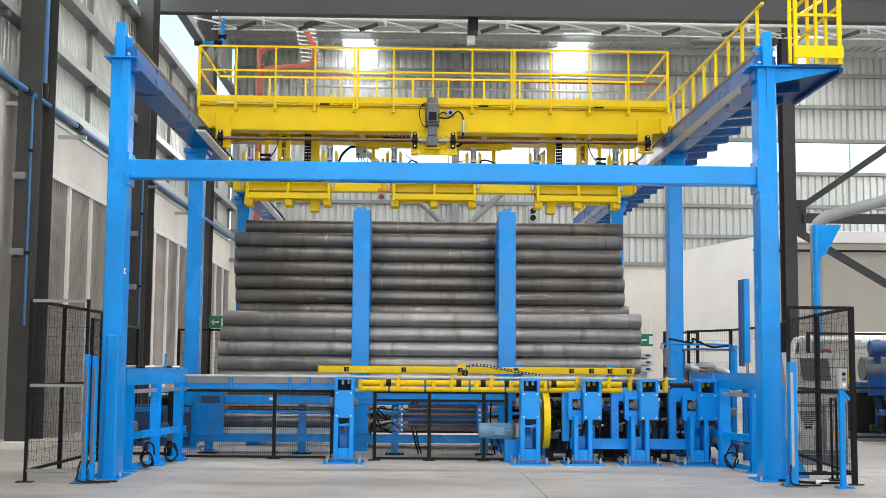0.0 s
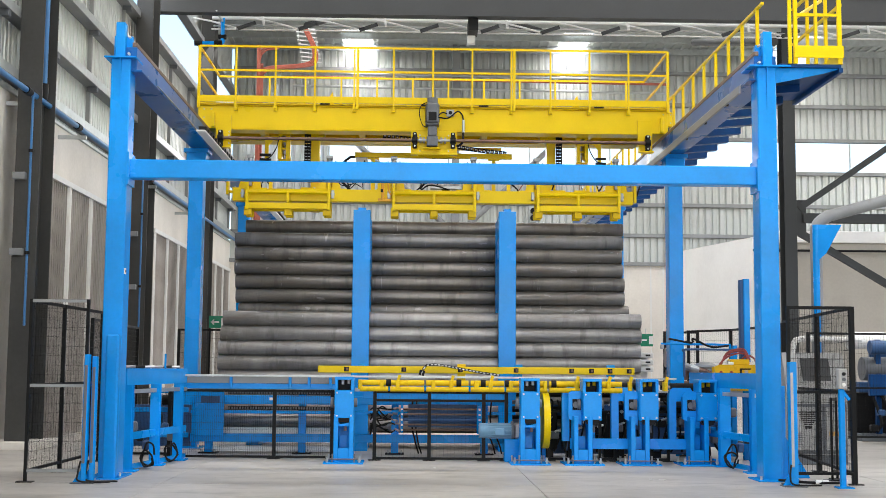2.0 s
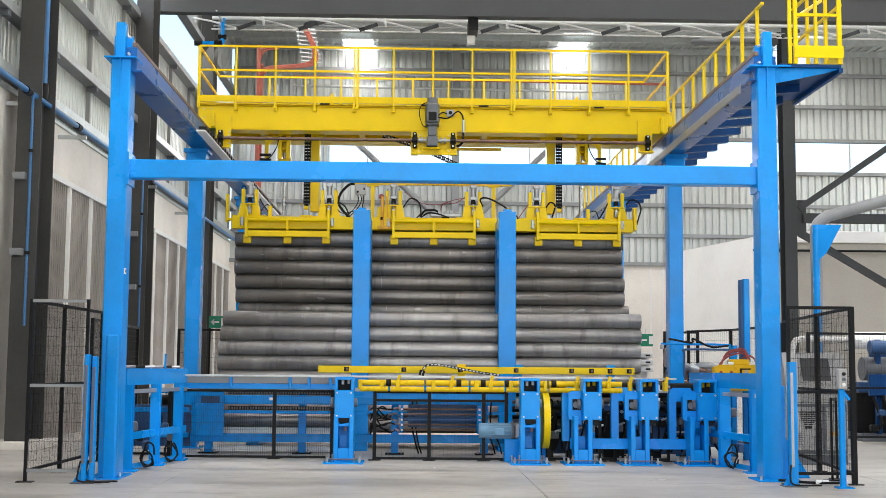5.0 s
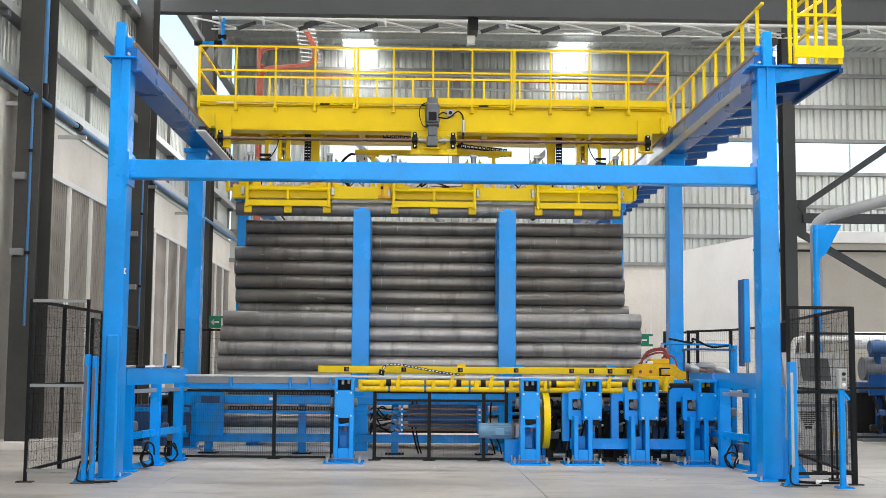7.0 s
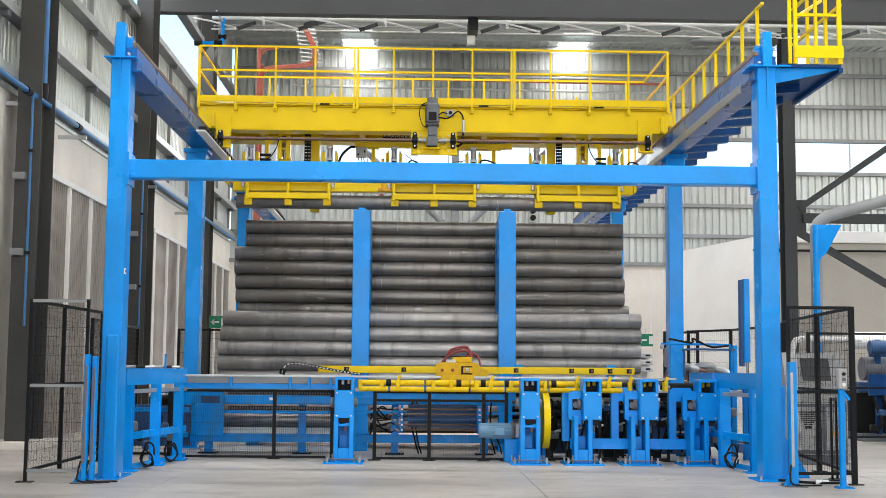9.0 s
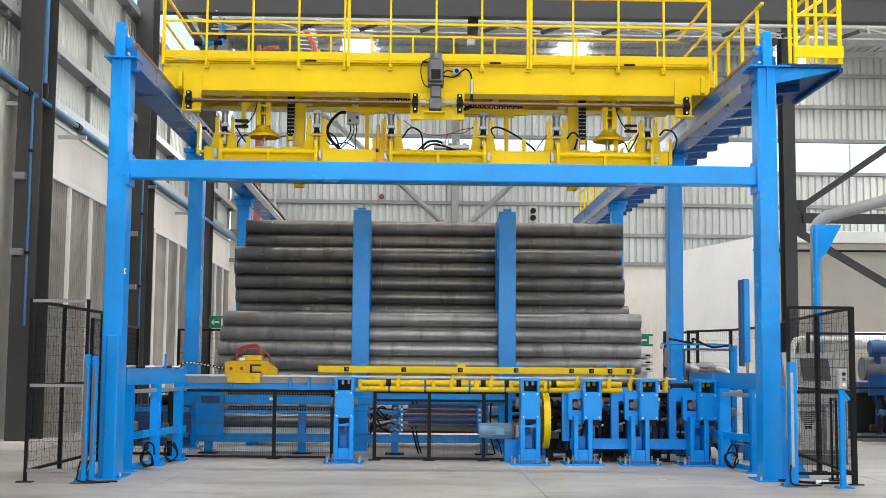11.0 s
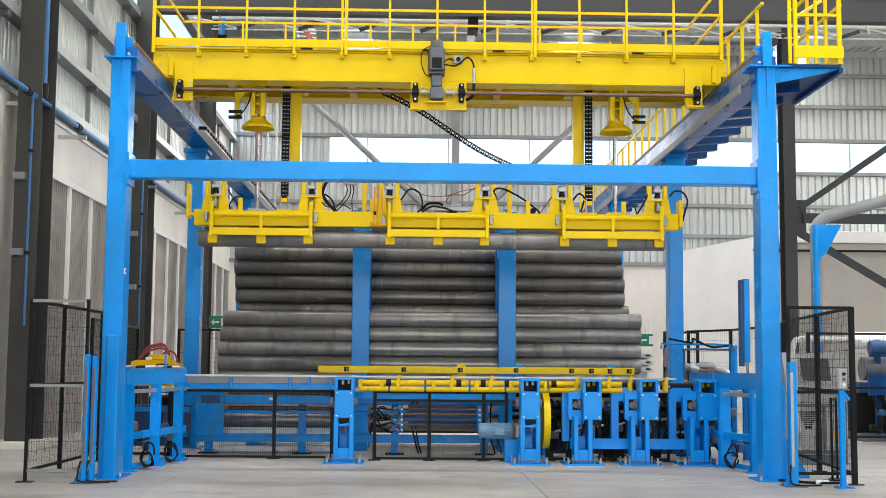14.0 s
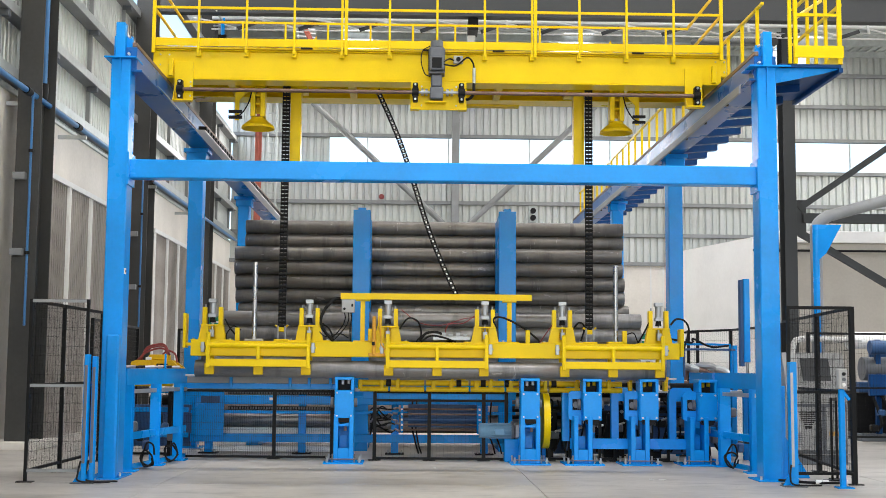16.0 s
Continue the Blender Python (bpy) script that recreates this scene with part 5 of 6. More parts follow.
        part("fin", bar((1.07, 17.6 + 0.105 * math.cos(a), 0.43 + 0.105 * math.sin(a)), (1.4, 17.6 + 0.105 * math.cos(a), 0.43 + 0.105 * math.sin(a)), 0.012, 0.012), MOTORBLUE, body)
    part("terminal_box", box(1.16, 1.30, 17.45, 17.5, 0.37, 0.47, bevel=0.01), MOTORBLUE, body)
    part("flange", rod((1.40, 17.6, 0.43), (1.43, 17.6, 0.43), 0.135, seg=24), DARKGREY, m)
    part("gearbox", box(1.43, 1.72, 17.48, 17.72, 0.32, 0.54, bevel=0.03), SILVER, m)
    part("mount", box(1.3, 1.7, 17.5, 17.7, 0, 0.32, bevel=0.01), BLUE, m)
    gd = thing("belt_guard", (1.86, 17.5, 0), "rounded yellow sheet-metal belt guard", "guard")
    bm = bmesh.new()
    pts = [(17.5 + 0.38 * math.cos(a), 0.585 + 0.39 * math.sin(a)) for a in [2 * math.pi * k / 28 for k in range(28)]]
    prism(pts, "x", 1.82, 1.91, bm)
    part("cover", bm, YELLOW, gd)
    part("seam", prism([(17.5 + 0.383 * math.cos(a), 0.585 + 0.393 * math.sin(a)) for a in [2 * math.pi * k / 28 for k in range(28)]], "x", 1.862, 1.868), YELLOW, gd)
    part("foot", box(1.84, 1.89, 17.62, 17.68, 0, 0.3, bevel=0.005), BLUE, gd)
    solid("steel_pipe", tube(-3.0, -1.02, PR), PIPE2, (0, 0, 0), "short grey steel pipe lying under the table", "pipe").location = (0, 19.2, 0.5)


def guards():
    for s, x0, ya, x1, yb, name in ((1, -3.51, 15.4, -3.19, 17.7, "a"), (-1, 4.38, 15.7, 4.06, 18.2, "b")):
        g = thing("side_guard", ((x0 + x1) / 2, ya, 0), "blue sheet-steel guard on a frame at the table's end", "guard", "table end guards")
        part("panel", prism([(x0, ya), (x1, yb), (x1 + 0.02, yb), (x0 + 0.02, ya)], "z", 1.06, 1.265), BLUE, g)
        for k, f in enumerate((0.02, 0.45, 0.85)):
            x, y = x0 + (x1 - x0) * f, ya + (yb - ya) * f
            part("leg", box(x - 0.06, x + 0.06 + 0.03 * (s < 0), y + 0.05, y + 0.06, 0, 1.06, bevel=0.003), BLUE, g)
            part("leg_web", box(x - 0.006, x + 0.006, y + 0.06, y + 0.16, 0, 1.06, bevel=0), BLUE, g)
            part("leg_flange", box(x - 0.06, x + 0.06, y + 0.16, y + 0.17, 0, 1.06, bevel=0.003), BLUE, g)
            part("leg_foot", box(x - 0.13, x + 0.13, y, y + 0.25, 0, 0.02, bevel=0.003), BLUE, g)
        part("rail", bar((x0, ya + 0.1, 0.43), (x1, yb, 0.43), 0.05, 0.09), BLUE, g)
        part("low_rail", bar((x0, ya + 0.1, 0.05), (x1, yb, 0.05), 0.05, 0.06), BLUE, g)
        part("rail", bar((x0, ya + 0.1, 0.98), (x1, yb, 0.98), 0.04, 0.05), GALV, g)
        for k, (f, rr) in enumerate(((0.27, 0.075), (0.66, 0.07))):
            x, y = x0 + (x1 - x0) * f + 0.08 * s, ya + (yb - ya) * f
            lay = random.Random(k + 5)
            ring = [(x + rr * math.cos(0.9 * j) * lay.uniform(0.6, 1.3), y + lay.uniform(-0.08, 0.08), max(0.02, 0.03 + rr * 1.7 * (1 + math.sin(0.9 * j)) * lay.uniform(0.7, 1.2))) for j in range(15)]
            part("coiled_hose", hose(ring, 0.012, steps=4), RUBBER, g)
        for k in range(9):
            y = ya + 0.3 + 0.24 * k
            x = x0 + (x1 - x0) * (y - ya) / (yb - ya) - 0.22 * s
            zz = 0.12 + 0.6 * ((k * 7) % 9) / 9
            part("valve", box(x, x + 0.09, y, y + 0.12, zz, zz + 0.13, bevel=0.02), (BLACK, NAVY, DARKGREY)[k % 3], g)
        if s > 0:
            for k in range(6):
                y = ya + 0.15 + 0.34 * k
                x = x0 + (x1 - x0) * (y - ya) / (yb - ya)
                part("fitting", rod((x - 0.06, y, 1.283), (x + 0.05, y + 0.05, 1.29), 0.017, seg=8), (SILVER, BLACK, GALV)[k % 3], g)
            part("sensor_pin", box(x0 + 0.19, x0 + 0.215, ya + 1.4, ya + 1.425, 1.265, 1.46, bevel=0.003), BLUE, g)


roller_table()
guards()


# ---------------- things that travel along the table ----------------
def pipe_cart():
    y0, y1 = 17.78, 18.04
    c = thing("pipe_cart", (0, 17.9, 1.0), "yellow gripping cart with red hoses on the table's track", "cart")
    part("slide", box(-0.18, 0.34, y0 + 0.02, y1, 1.04, 1.2, bevel=0.008), CARTPAINT, c, "dull yellow slide")
    body = part("body", prism([(-0.22, 1.19), (-0.22, 1.38), (-0.15, 1.41), (0.36, 1.41), (0.44, 1.33), (0.53, 1.3), (0.53, 1.2), (0.44, 1.19)], "y", y0, y0 + 0.06), CARTPAINT, c)
    part("rear_plate", prism([(-0.2, 1.2), (-0.2, 1.38), (0.36, 1.41), (0.5, 1.3), (0.5, 1.2)], "y", y1 - 0.04, y1), CARTPAINT, c)
    part("saddle", box(-0.16, 0.32, 17.585, y0 - 0.002, 1.215, 1.24, bevel=0.004), CARTPAINT, c)
    ap = part("front_apron", box(-0.15, 0.31, 17.575, 17.595, 1.10, 1.24, bevel=0.005), CARTPAINT, c, "dull yellow front apron")
    for x in (-0.1, 0.08, 0.26):
        part("apron_bolt", rod((x, 17.575, 1.15), (x, 17.562, 1.15), 0.013, seg=6), GALV, ap)
    for x in (-0.13, 0.02):
        part("bore", rod((x, y0, 1.3), (x, y0 - 0.006, 1.3), 0.024, seg=14), HOSE, body)
    part("jaw_recess", box(0.14, 0.30, y0 - 0.006, y0, 1.24, 1.36, bevel=0.003), BLACK, body)
    part("jaw", box(0.17, 0.31, y0 - 0.03, y0 - 0.006, 1.26, 1.34, bevel=0.012), CARTPAINT, body)
    part("jaw", box(0.20, 0.25, y0 - 0.05, y0 - 0.03, 1.28, 1.33, bevel=0.01), SILVER, body)
    part("top_block", box(0.02, 0.30, y0 + 0.05, y1 - 0.03, 1.41, 1.49, bevel=0.012), CARTPAINT, c)
    part("valve_block", box(0.0, 0.12, y0 + 0.06, y1 - 0.06, 1.42, 1.47, bevel=0.008), SILVER, c)
    part("sensor_box", box(-0.02, 0.06, y0 + 0.02, y0 + 0.05, 1.41, 1.45, bevel=0.006), WHITE, c)
    for k, dz in enumerate((0.0, 0.035, 0.06)):
        part("hose", hose([(-0.14 + 0.02 * k, y0 + 0.06 + 0.03 * k, 1.41), (-0.02, y0 + 0.08, 1.52 + dz), (0.14, y0 + 0.08, 1.575 + dz), (0.24, y0 + 0.08, 1.56 + dz), (0.27 + 0.02 * k, y0 + 0.08, 1.48)], 0.014), HOSE, c)
    part("hose", hose([(0.2, y0 + 0.12, 1.49), (0.28, y0 + 0.1, 1.545), (0.38, y0 + 0.1, 1.5), (0.42, y0 + 0.08, 1.38)], 0.014), HOSE, c)
    return c


def carrier_loop():
    """The bend of the cart's cable carrier."""
    c = thing("cable_carrier", (0, 17.95, 1.0), "black and white cable carrier looping along the table", "cable carrier")
    ctrl = [Vector(p) for p in ((-0.13, 17.95, 1.19), (-0.11, 17.95, 1.27), (-0.06, 17.95, 1.335), (0.05, 17.95, 1.352), (0.2, 17.95, 1.335), (0.5, 17.95, 1.28), (0.75, 17.95, 1.235), (1.0, 17.95, 1.205))]
    pts = []
    for i in range(len(ctrl) - 1):
        n = max(1, round((ctrl[i + 1] - ctrl[i]).length / 0.055))
        pts += [ctrl[i].lerp(ctrl[i + 1], k / n) for k in range(n)]
    pts.append(ctrl[-1])
    for k, (a, b) in enumerate(zip(pts, pts[1:])):
        part("link", bar(a.lerp(b, 0.04), a.lerp(b, 0.96), 0.08, 0.032), BLACK, c)
        part("link_clip", bar(a.lerp(b, 0.2) + Vector((0, -0.044, 0)), a.lerp(b, 0.75) + Vector((0, -0.044, 0)), 0.006, 0.016), WHITE, c)
    return c


CART = pipe_cart()
LOOP = carrier_loop()

LINK_PITCH = 0.055


def chain_link():
    bm = bmesh.new()
    for c in (-0.046, 0.0, 0.046):
        box(c - 0.006, c + 0.006, -0.018, 0.018, -0.0272, 0.0272, bm, 0.003)
    rod((-0.053, 0, 0.0), (0.053, 0, 0.0), 0.023, bm, 8)
    return bm


def chain_of(name, base, label, category, count, maker, material):
    c = thing(name, base, label, category)
    first = None
    out = []
    for k in range(count):
        if first is None:
            first = part("link", maker(), material, c)
            ob = first
        else:
            ob = new("link", first.data)
            ob.parent = c
        out.append(ob)
    return c, out


def carrier_link():
    bm = bmesh.new()
    for s in (-1, 1):
        box(s * 0.03 - 0.006, s * 0.03 + 0.006, -0.018, 0.018, -0.034, 0.034, bm, 0.003)
    box(-0.025, 0.025, -0.014, 0.014, -0.030, 0.030, bm, 0.003)
    return bm


LIFT_CHAINS = []
for cx in (-1.80, 2.45):
    root, links = chain_of("lifting_chain", (0, 0, 0), "black roller chain that lifts the gripper", "chain", 64, chain_link, RUBBER)
    LIFT_CHAINS.append((cx, root, links))
HANG, HANG_LINKS = chain_of("hanging_cable_carrier", (0, 0, 0), "black and white cable carrier hanging from the bridge", "cable carrier", 48, carrier_link, RUBBER)
for ob in HANG_LINKS:
    clip = new("link_clip", HANG_LINKS[0].children[0].data) if HANG_LINKS[0].children else None
    if clip is None:
        bm = box(-0.012, 0.012, -0.024, -0.018, -0.014, 0.014, None, 0.002)
        me = bpy.data.meshes.new("link_clip")
        bm.to_mesh(me)
        bm.free()
        me.materials.append(WHITE)
        clip = new("link_clip", me)
    clip.parent = ob


# ---------------- fences and posts ----------------
def fence_panel(name_group, p, q, z0, z1, mids=(), posts=(True, True), mesh=0.028, label="black steel machine guard fence with wire mesh", r=0.026, rail=None, wire=0.0013):
    p, q = Vector((*p, 0)), Vector((*q, 0))
    d = q - p
    u = d.normalized()
    f = thing("guard_fence", p, label, "fence", name_group)
    for on, e in zip(posts, (p, q)):
        if on:
            ps = part("post", bar(e, e + Vector((0, 0, z1)), r * 2, r * 2), BLACK, f)
            part("foot", box(e.x - 0.09, e.x + 0.09, e.y - 0.06, e.y + 0.06, 0, 0.012, bevel=0.002), BLACK, ps)
    for z in (z0, z1 - 0.02, *mids):
        part("frame_rail", bar(p + Vector((0, 0, z)), q + Vector((0, 0, z)), 0.03, 0.034), rail or BLACK, f)
    part("wire_mesh", grille(p + Vector((0, 0, z0)), u, (0, 0, 1), d.length, z1 - z0, max(2, int(d.length / mesh)), max(2, int((z1 - z0) / (mesh * 3.6))), wire), BLACK, f)
    return f


def fences():
    fence_panel("front fences", (-4.29, 14.1), (-3.66, 14.12), 0.13, 2.04, (1.07,), label="machine guard fence with grey rails and black wire mesh", r=0.017, rail=GALVDARK)
    fence_panel("front fences", (-4.30, 14.16), (-4.29, 15.45), 0.12, 2.04, (1.07,), (False, True), r=0.022)
    fence_panel("front fences", (-4.29, 15.45), (-4.26, 17.2), 0.12, 2.04, (1.07,), (False, True), r=0.022)
    fence_panel("front fences", (4.35, 14.32), (5.09, 14.32), 0.13, 2.05, (1.06,), (True, False), r=0.018, wire=0.0019)
    fence_panel("front fences", (5.10, 14.34), (5.30, 16.2), 0.13, 2.05, (1.06,), (True, True), r=0.028, wire=0.0019)
    fence_panel("front fences", (5.30, 16.2), (5.55, 18.4), 0.13, 2.05, (1.06,), (False, True), r=0.024, wire=0.0017)
    fence_panel("front fences", (5.03, 14.9), (5.16, 15.1), 0.1, 0.98, (), mesh=0.1, label="low black frame beside the guard fence", r=0.012)
    # low fence in front of the table
    xs = (-3.43, -1.95, -1.13)
    for a, b in zip(xs, xs[1:]):
        fence_panel("low fences", (a, 17.86), (b, 17.86), 0.03, 0.975, (), (True, b == xs[-1]), 0.026, "low black wire-mesh fence below the roller table", 0.025)
    xs = (-0.52, 0.25, 1.02, 1.34)
    for a, b in zip(xs, xs[1:]):
        fence_panel("low fences", (a, 17.7), (b, 17.7), 0.03, 0.975, (0.84,), (True, b == xs[-1]), 0.05, "low black fence below the roller table", 0.025, wire=0.0006)
    for a, b in ((1.955, 2.25), (2.68, 2.9), (3.42, 3.66)):
        fence_panel("low fences", (a, 17.78), (b, 17.78), 0.03, 0.975, (0.7,), (True, True), 0.05, "low black fence below the roller table", 0.02, wire=0.0006)
    fence_panel("low fences", (-4.35, 18.35), (-3.5, 18.35), 0.03, 0.98, (), (True, True), 0.02, "low black wire-mesh fence beside the roller table", 0.022)
    # fences behind
    for a, b in (((-4.75, 18.6), (-4.9, 20.6)), ((-4.9, 20.6), (-5.0, 22.8)), ((-4.4, 23.6), (-3.6, 23.6)), ((-3.6, 23.7), (-3.55, 26.0))):
        fence_panel("rear fences", a, b, 0.12, 2.0, (1.0,), (a != (-4.9, 20.6), True), 0.024)
    for a, b in (((4.9, 22.0), (5.4, 21.0)), ((5.4, 21.0), (5.5, 19.5)), ((4.6, 22.6), (5.2, 22.6)), ((5.5, 19.5), (5.45, 18.2)), ((9.0, 22.0), (9.05, 19.5)), ((7.2, 22.5), (8.9, 22.5))):
        fence_panel("rear fences", a, b, 0.12, 2.0, (1.0,), (a not in ((5.4, 21.0), (5.5, 19.5)), True), 0.05)


def light_post(x, y, h, strip, w=0.05):
    p = thing("light_curtain_post", (x, y, 0), "blue light-curtain post bolted to the floor", "post", "light curtain posts")
    part("column", box(x - w, x + w, y - 0.05, y + 0.05, 0, h, bevel=0.006), BLUE, p)
    part("foot", box(x - 0.13, x + 0.13, y - 0.1, y + 0.1, 0, 0.014, bevel=0.003), DARKGREY, p)
    part("gusset", prism([(x - 0.12, 0.014), (x - w, 0.014), (x - w, 0.16)], "y", y - 0.01, y + 0.01), BLUE, p)
    part("lens_strip", box(x - w + 0.008, x - w + 0.04, y - 0.056, y - 0.05, 0.22, h - 0.12, bevel=0.002), DARKGREY if w < 0.04 else SILVER, p, "grey lens strip")
    part("cable", hose([(x - w, y - 0.06, 0.25), (x - w - 0.02, y - 0.08, 0.12), (x - 0.02, y - 0.1, 0.03), (x + 0.3, y - 0.05, 0.02)], 0.011), BLACK, p)


def posts():
    light_post(-3.62, 14.02, 1.42, True, 0.026)
    light_post(-3.555, 14.1, 1.40, True, 0.024)
    light_post(4.32, 14.1, 1.40, True, 0.042)
    p = thing("corner_post", (-3.47, 14.55, 0), "stout blue steel post in front of the gantry leg", "post", "corner posts")
    part("column", box(-3.545, -3.395, 14.5, 14.62, 0, 1.66, bevel=0.02), BLUE, p)
    part("foot", box(-3.6, -3.34, 14.44, 14.68, 0, 0.016, bevel=0.003), BLUE, p)
    p = thing("corner_post", (4.5, 14.95, 0), "slim blue steel plate post beside the gantry leg", "post", "corner posts")
    part("column", box(4.415, 4.48, 14.9, 15.1, 0, 1.12, bevel=0.01), BLUE, p)
    part("foot", box(4.4, 4.62, 14.85, 15.15, 0, 0.016, bevel=0.003), BLUE, p)
    part("brace", prism([(4.48, 0.016), (4.8, 0.016), (4.48, 0.55)], "y", 15.0, 15.015), BLUE, p)
    # push-button station
    s = thing("button_station", (4.84, 13.95, 0), "grey push-button box on a slim blue post", "control station")
    part("pole", box(4.8, 4.86, 13.92, 13.98, 0, 1.1, bevel=0.008), BLUE, s)
    part("foot", box(4.75, 4.93, 13.86, 14.04, 0, 0.014, bevel=0.003), BLUE, s)
    b = part("box", box(4.78, 4.88, 13.88, 13.97, 1.1, 1.33, bevel=0.012), CABGREY, s, "pale grey control box")
    for z, m in ((1.27, BLACK), (1.21, DARKGREY), (1.15, WHITE)):
        part("button", rod((4.835, 13.88, z), (4.835, 13.86, z), 0.02, seg=14), m, b)
    part("bracket", bar((4.86, 13.95, 1.06), (4.93, 13.98, 0.98), 0.02, 0.03), BLUE, s)
    # pneumatic fittings on the floor
    c = thing("floor_cable", (4.7, 14.3, 0), "black cable with white couplings on the floor", "cable")
    part("cable", hose([(4.3, 14.6, 0.03), (4.5, 14.35, 0.03), (4.7, 14.25, 0.03), (5.0, 14.3, 0.03)], 0.016), BLACK, c)
    for x in (4.62, 4.7, 4.92):
        part("coupling", rod((x, 14.27, 0.035), (x + 0.07, 14.27, 0.035), 0.03, seg=12), WHITE, c)


fences()
posts()


# ---------------- control cabinet and machines beyond ----------------
def cabinet():
    c = thing("control_cabinet", (5.7, 17.6, 0), "pale grey control cabinet with vents and sloped console", "cabinet")
    part("plinth", box(5.25, 6.12, 17.45, 18.15, 0, 0.13, bevel=0.006), DARKGREY, c)
    b = part("body", box(5.25, 6.12, 17.42, 18.15, 0.13, 0.98, bevel=0.01), CABGREY, c)
    part("dark_frame", box(5.27, 6.10, 17.405, 17.42, 0.15, 0.84, bevel=0.003), DARKGREY, b)
    d = part("door", box(5.36, 5.74, 17.385, 17.405, 0.2, 0.8, bevel=0.005), CABGREY, b)
    for k in range(7):
        part("vent_slot", box(5.41 + 0.012 * k, 5.69 - 0.012 * k, 17.38, 17.385, 0.72 - 0.028 * k, 0.732 - 0.028 * k, bevel=0), BLACK, d)
        for xx in (5.38, 5.62):
            part("vent_slot", box(xx, xx + 0.08, 17.38, 17.385, 0.42 - 0.025 * k, 0.43 - 0.025 * k, bevel=0), DARKGREY, d)
    part("badge", box(5.5, 5.6, 17.378, 17.385, 0.50, 0.535, bevel=0.002), BLACK, d)
    d2 = part("door", box(5.80, 6.08, 17.385, 17.405, 0.2, 0.8, bevel=0.005), CABGREY, b)
    part("warning_label", box(5.84, 6.02, 17.378, 17.385, 0.40, 0.46, bevel=0.001), RUSTORANGE, d2)
    co = part("console", prism([(17.42, 0.98), (17.42, 1.1), (17.6, 1.56), (18.1, 1.56), (18.1, 0.98)], "x", 5.25, 6.12), CABGREY, c, "pale sloped console")
    part("screen", prism([(17.46, 1.16), (17.43, 1.165), (17.55, 1.48), (17.58, 1.475)], "x", 5.50, 5.90), DARKSTEEL, co)
    part("shelf_rail", bar((5.22, 17.3, 1.0), (6.14, 17.3, 1.0), 0.04, 0.03), GALV, c)


def machines():
    # ducts
    d = thing("extraction_duct", (8.4, 26, 0), "blue and galvanised extraction duct rising to the roof", "duct")
    part("riser", rod((8.42, 25.66, 1.4), (8.42, 25.66, 4.35), 0.068, seg=20), BLUE, d)
    part("elbow", hose([(8.52, 25.95, 1.5), (8.52, 25.95, 4.0), (8.54, 25.95, 4.35), (8.75, 25.95, 4.55), (9.1, 25.95, 4.66), (11.0, 25.95, 5.2)], 0.125, seg=16), GALVDARK, d)
    part("gusset", prism([(8.45, 3.6), (8.62, 3.75), (8.95, 4.35), (8.45, 4.35)], "y", 25.6, 25.7), BLUE, d)
    part("stand", box(8.3, 8.78, 25.55, 26.1, 0, 1.4, bevel=0.01), NAVY, d)
    # horizontal tank and pumps
    t = thing("process_tank", (10, 24, 0), "white horizontal tank above dark machinery", "tank")
    part("shell", rod((8.45, 24, 1.9), (12, 24, 1.9), 0.16, seg=24), WHITE, t)
    part("roll", rod((8.5, 23.4, 1.35), (12, 23.4, 1.35), 0.22, seg=24), DARKGREY, t)
    part("frame", box(8.6, 12, 23.8, 24.2, 0.9, 1.1, bevel=0.01), NAVY, t)
    part("base", box(8.4, 12, 23.2, 24.4, 0, 0.14, bevel=0.01), DARKGREY, t)
    part("sump", box(8.45, 12, 23.6, 24.3, 0.14, 0.9, bevel=0.02), BLACK, t, "black machine sump")
    part("guard_panel", box(9.0, 12, 24.3, 24.4, 0.14, 1.7, bevel=0.02), NAVY, t, "dark navy guard panel")
    for x in (8.75, 9.25, 10.2):
        part("leg", box(x - 0.05, x + 0.05, 23.2, 23.3, 0.14, 1.9, bevel=0.008), DEEPBLUE, t)
    part("motor", rod((8.55, 23.1, 1.75), (8.95, 23.1, 1.75), 0.13, seg=20), NAVY, t)
    part("panel", box(8.5, 8.95, 23.0, 23.1, 0.85, 1.25, bevel=0.01), DEEPBLUE, t)
    part("yellow_guard", prism([(9.1, 1.2), (9.5, 1.2), (9.5, 1.75), (9.3, 1.75)], "y", 23.1, 23.15), YELLOW, t)
    for k in range(22):
        x = 8.5 + 0.07 * k
        z = 0.2 + 0.6 * ((k * 29) % 13) / 13
        if k % 2:
            part("hose", hose([(x, 23.1, 0.9), (x + 0.12, 22.95, z), (x - 0.05, 23.1, 0.18)], 0.03), RUBBER, t)
        else:
            part("valve", box(x, x + 0.14, 22.95, 23.1, z, z + 0.12, bevel=0.02), (BLACK, SILVER, NAVY)[k % 3], t)
    part("pipe_bend", hose([(7.2, 23.4, 0.5), (7.2, 23.4, 1.7), (7.35, 23.4, 1.9), (7.8, 23.4, 1.9), (8.5, 23.4, 1.9)], 0.055), WHITE, t)
    # blue press head beside the table
    p = thing("stop_cylinder", (4.82, 18, 0), "tall blue stop cylinder beside the table", "cylinder")
    part("channel", box(4.77, 4.83, 17.98, 18.1, 1.36, 2.62, bevel=0.006), NAVY, p)
    part("channel", box(4.815, 4.90, 17.94, 18.06, 1.42, 2.63, bevel=0.008), BLUE, p)
    part("rod", rod((4.87, 18, 1.2), (4.87, 18, 1.45), 0.022, seg=12), CHROME, p)
    part("base", box(4.7, 4.95, 17.9, 18.3, 1.12, 1.2, bevel=0.01), BLUE, p)
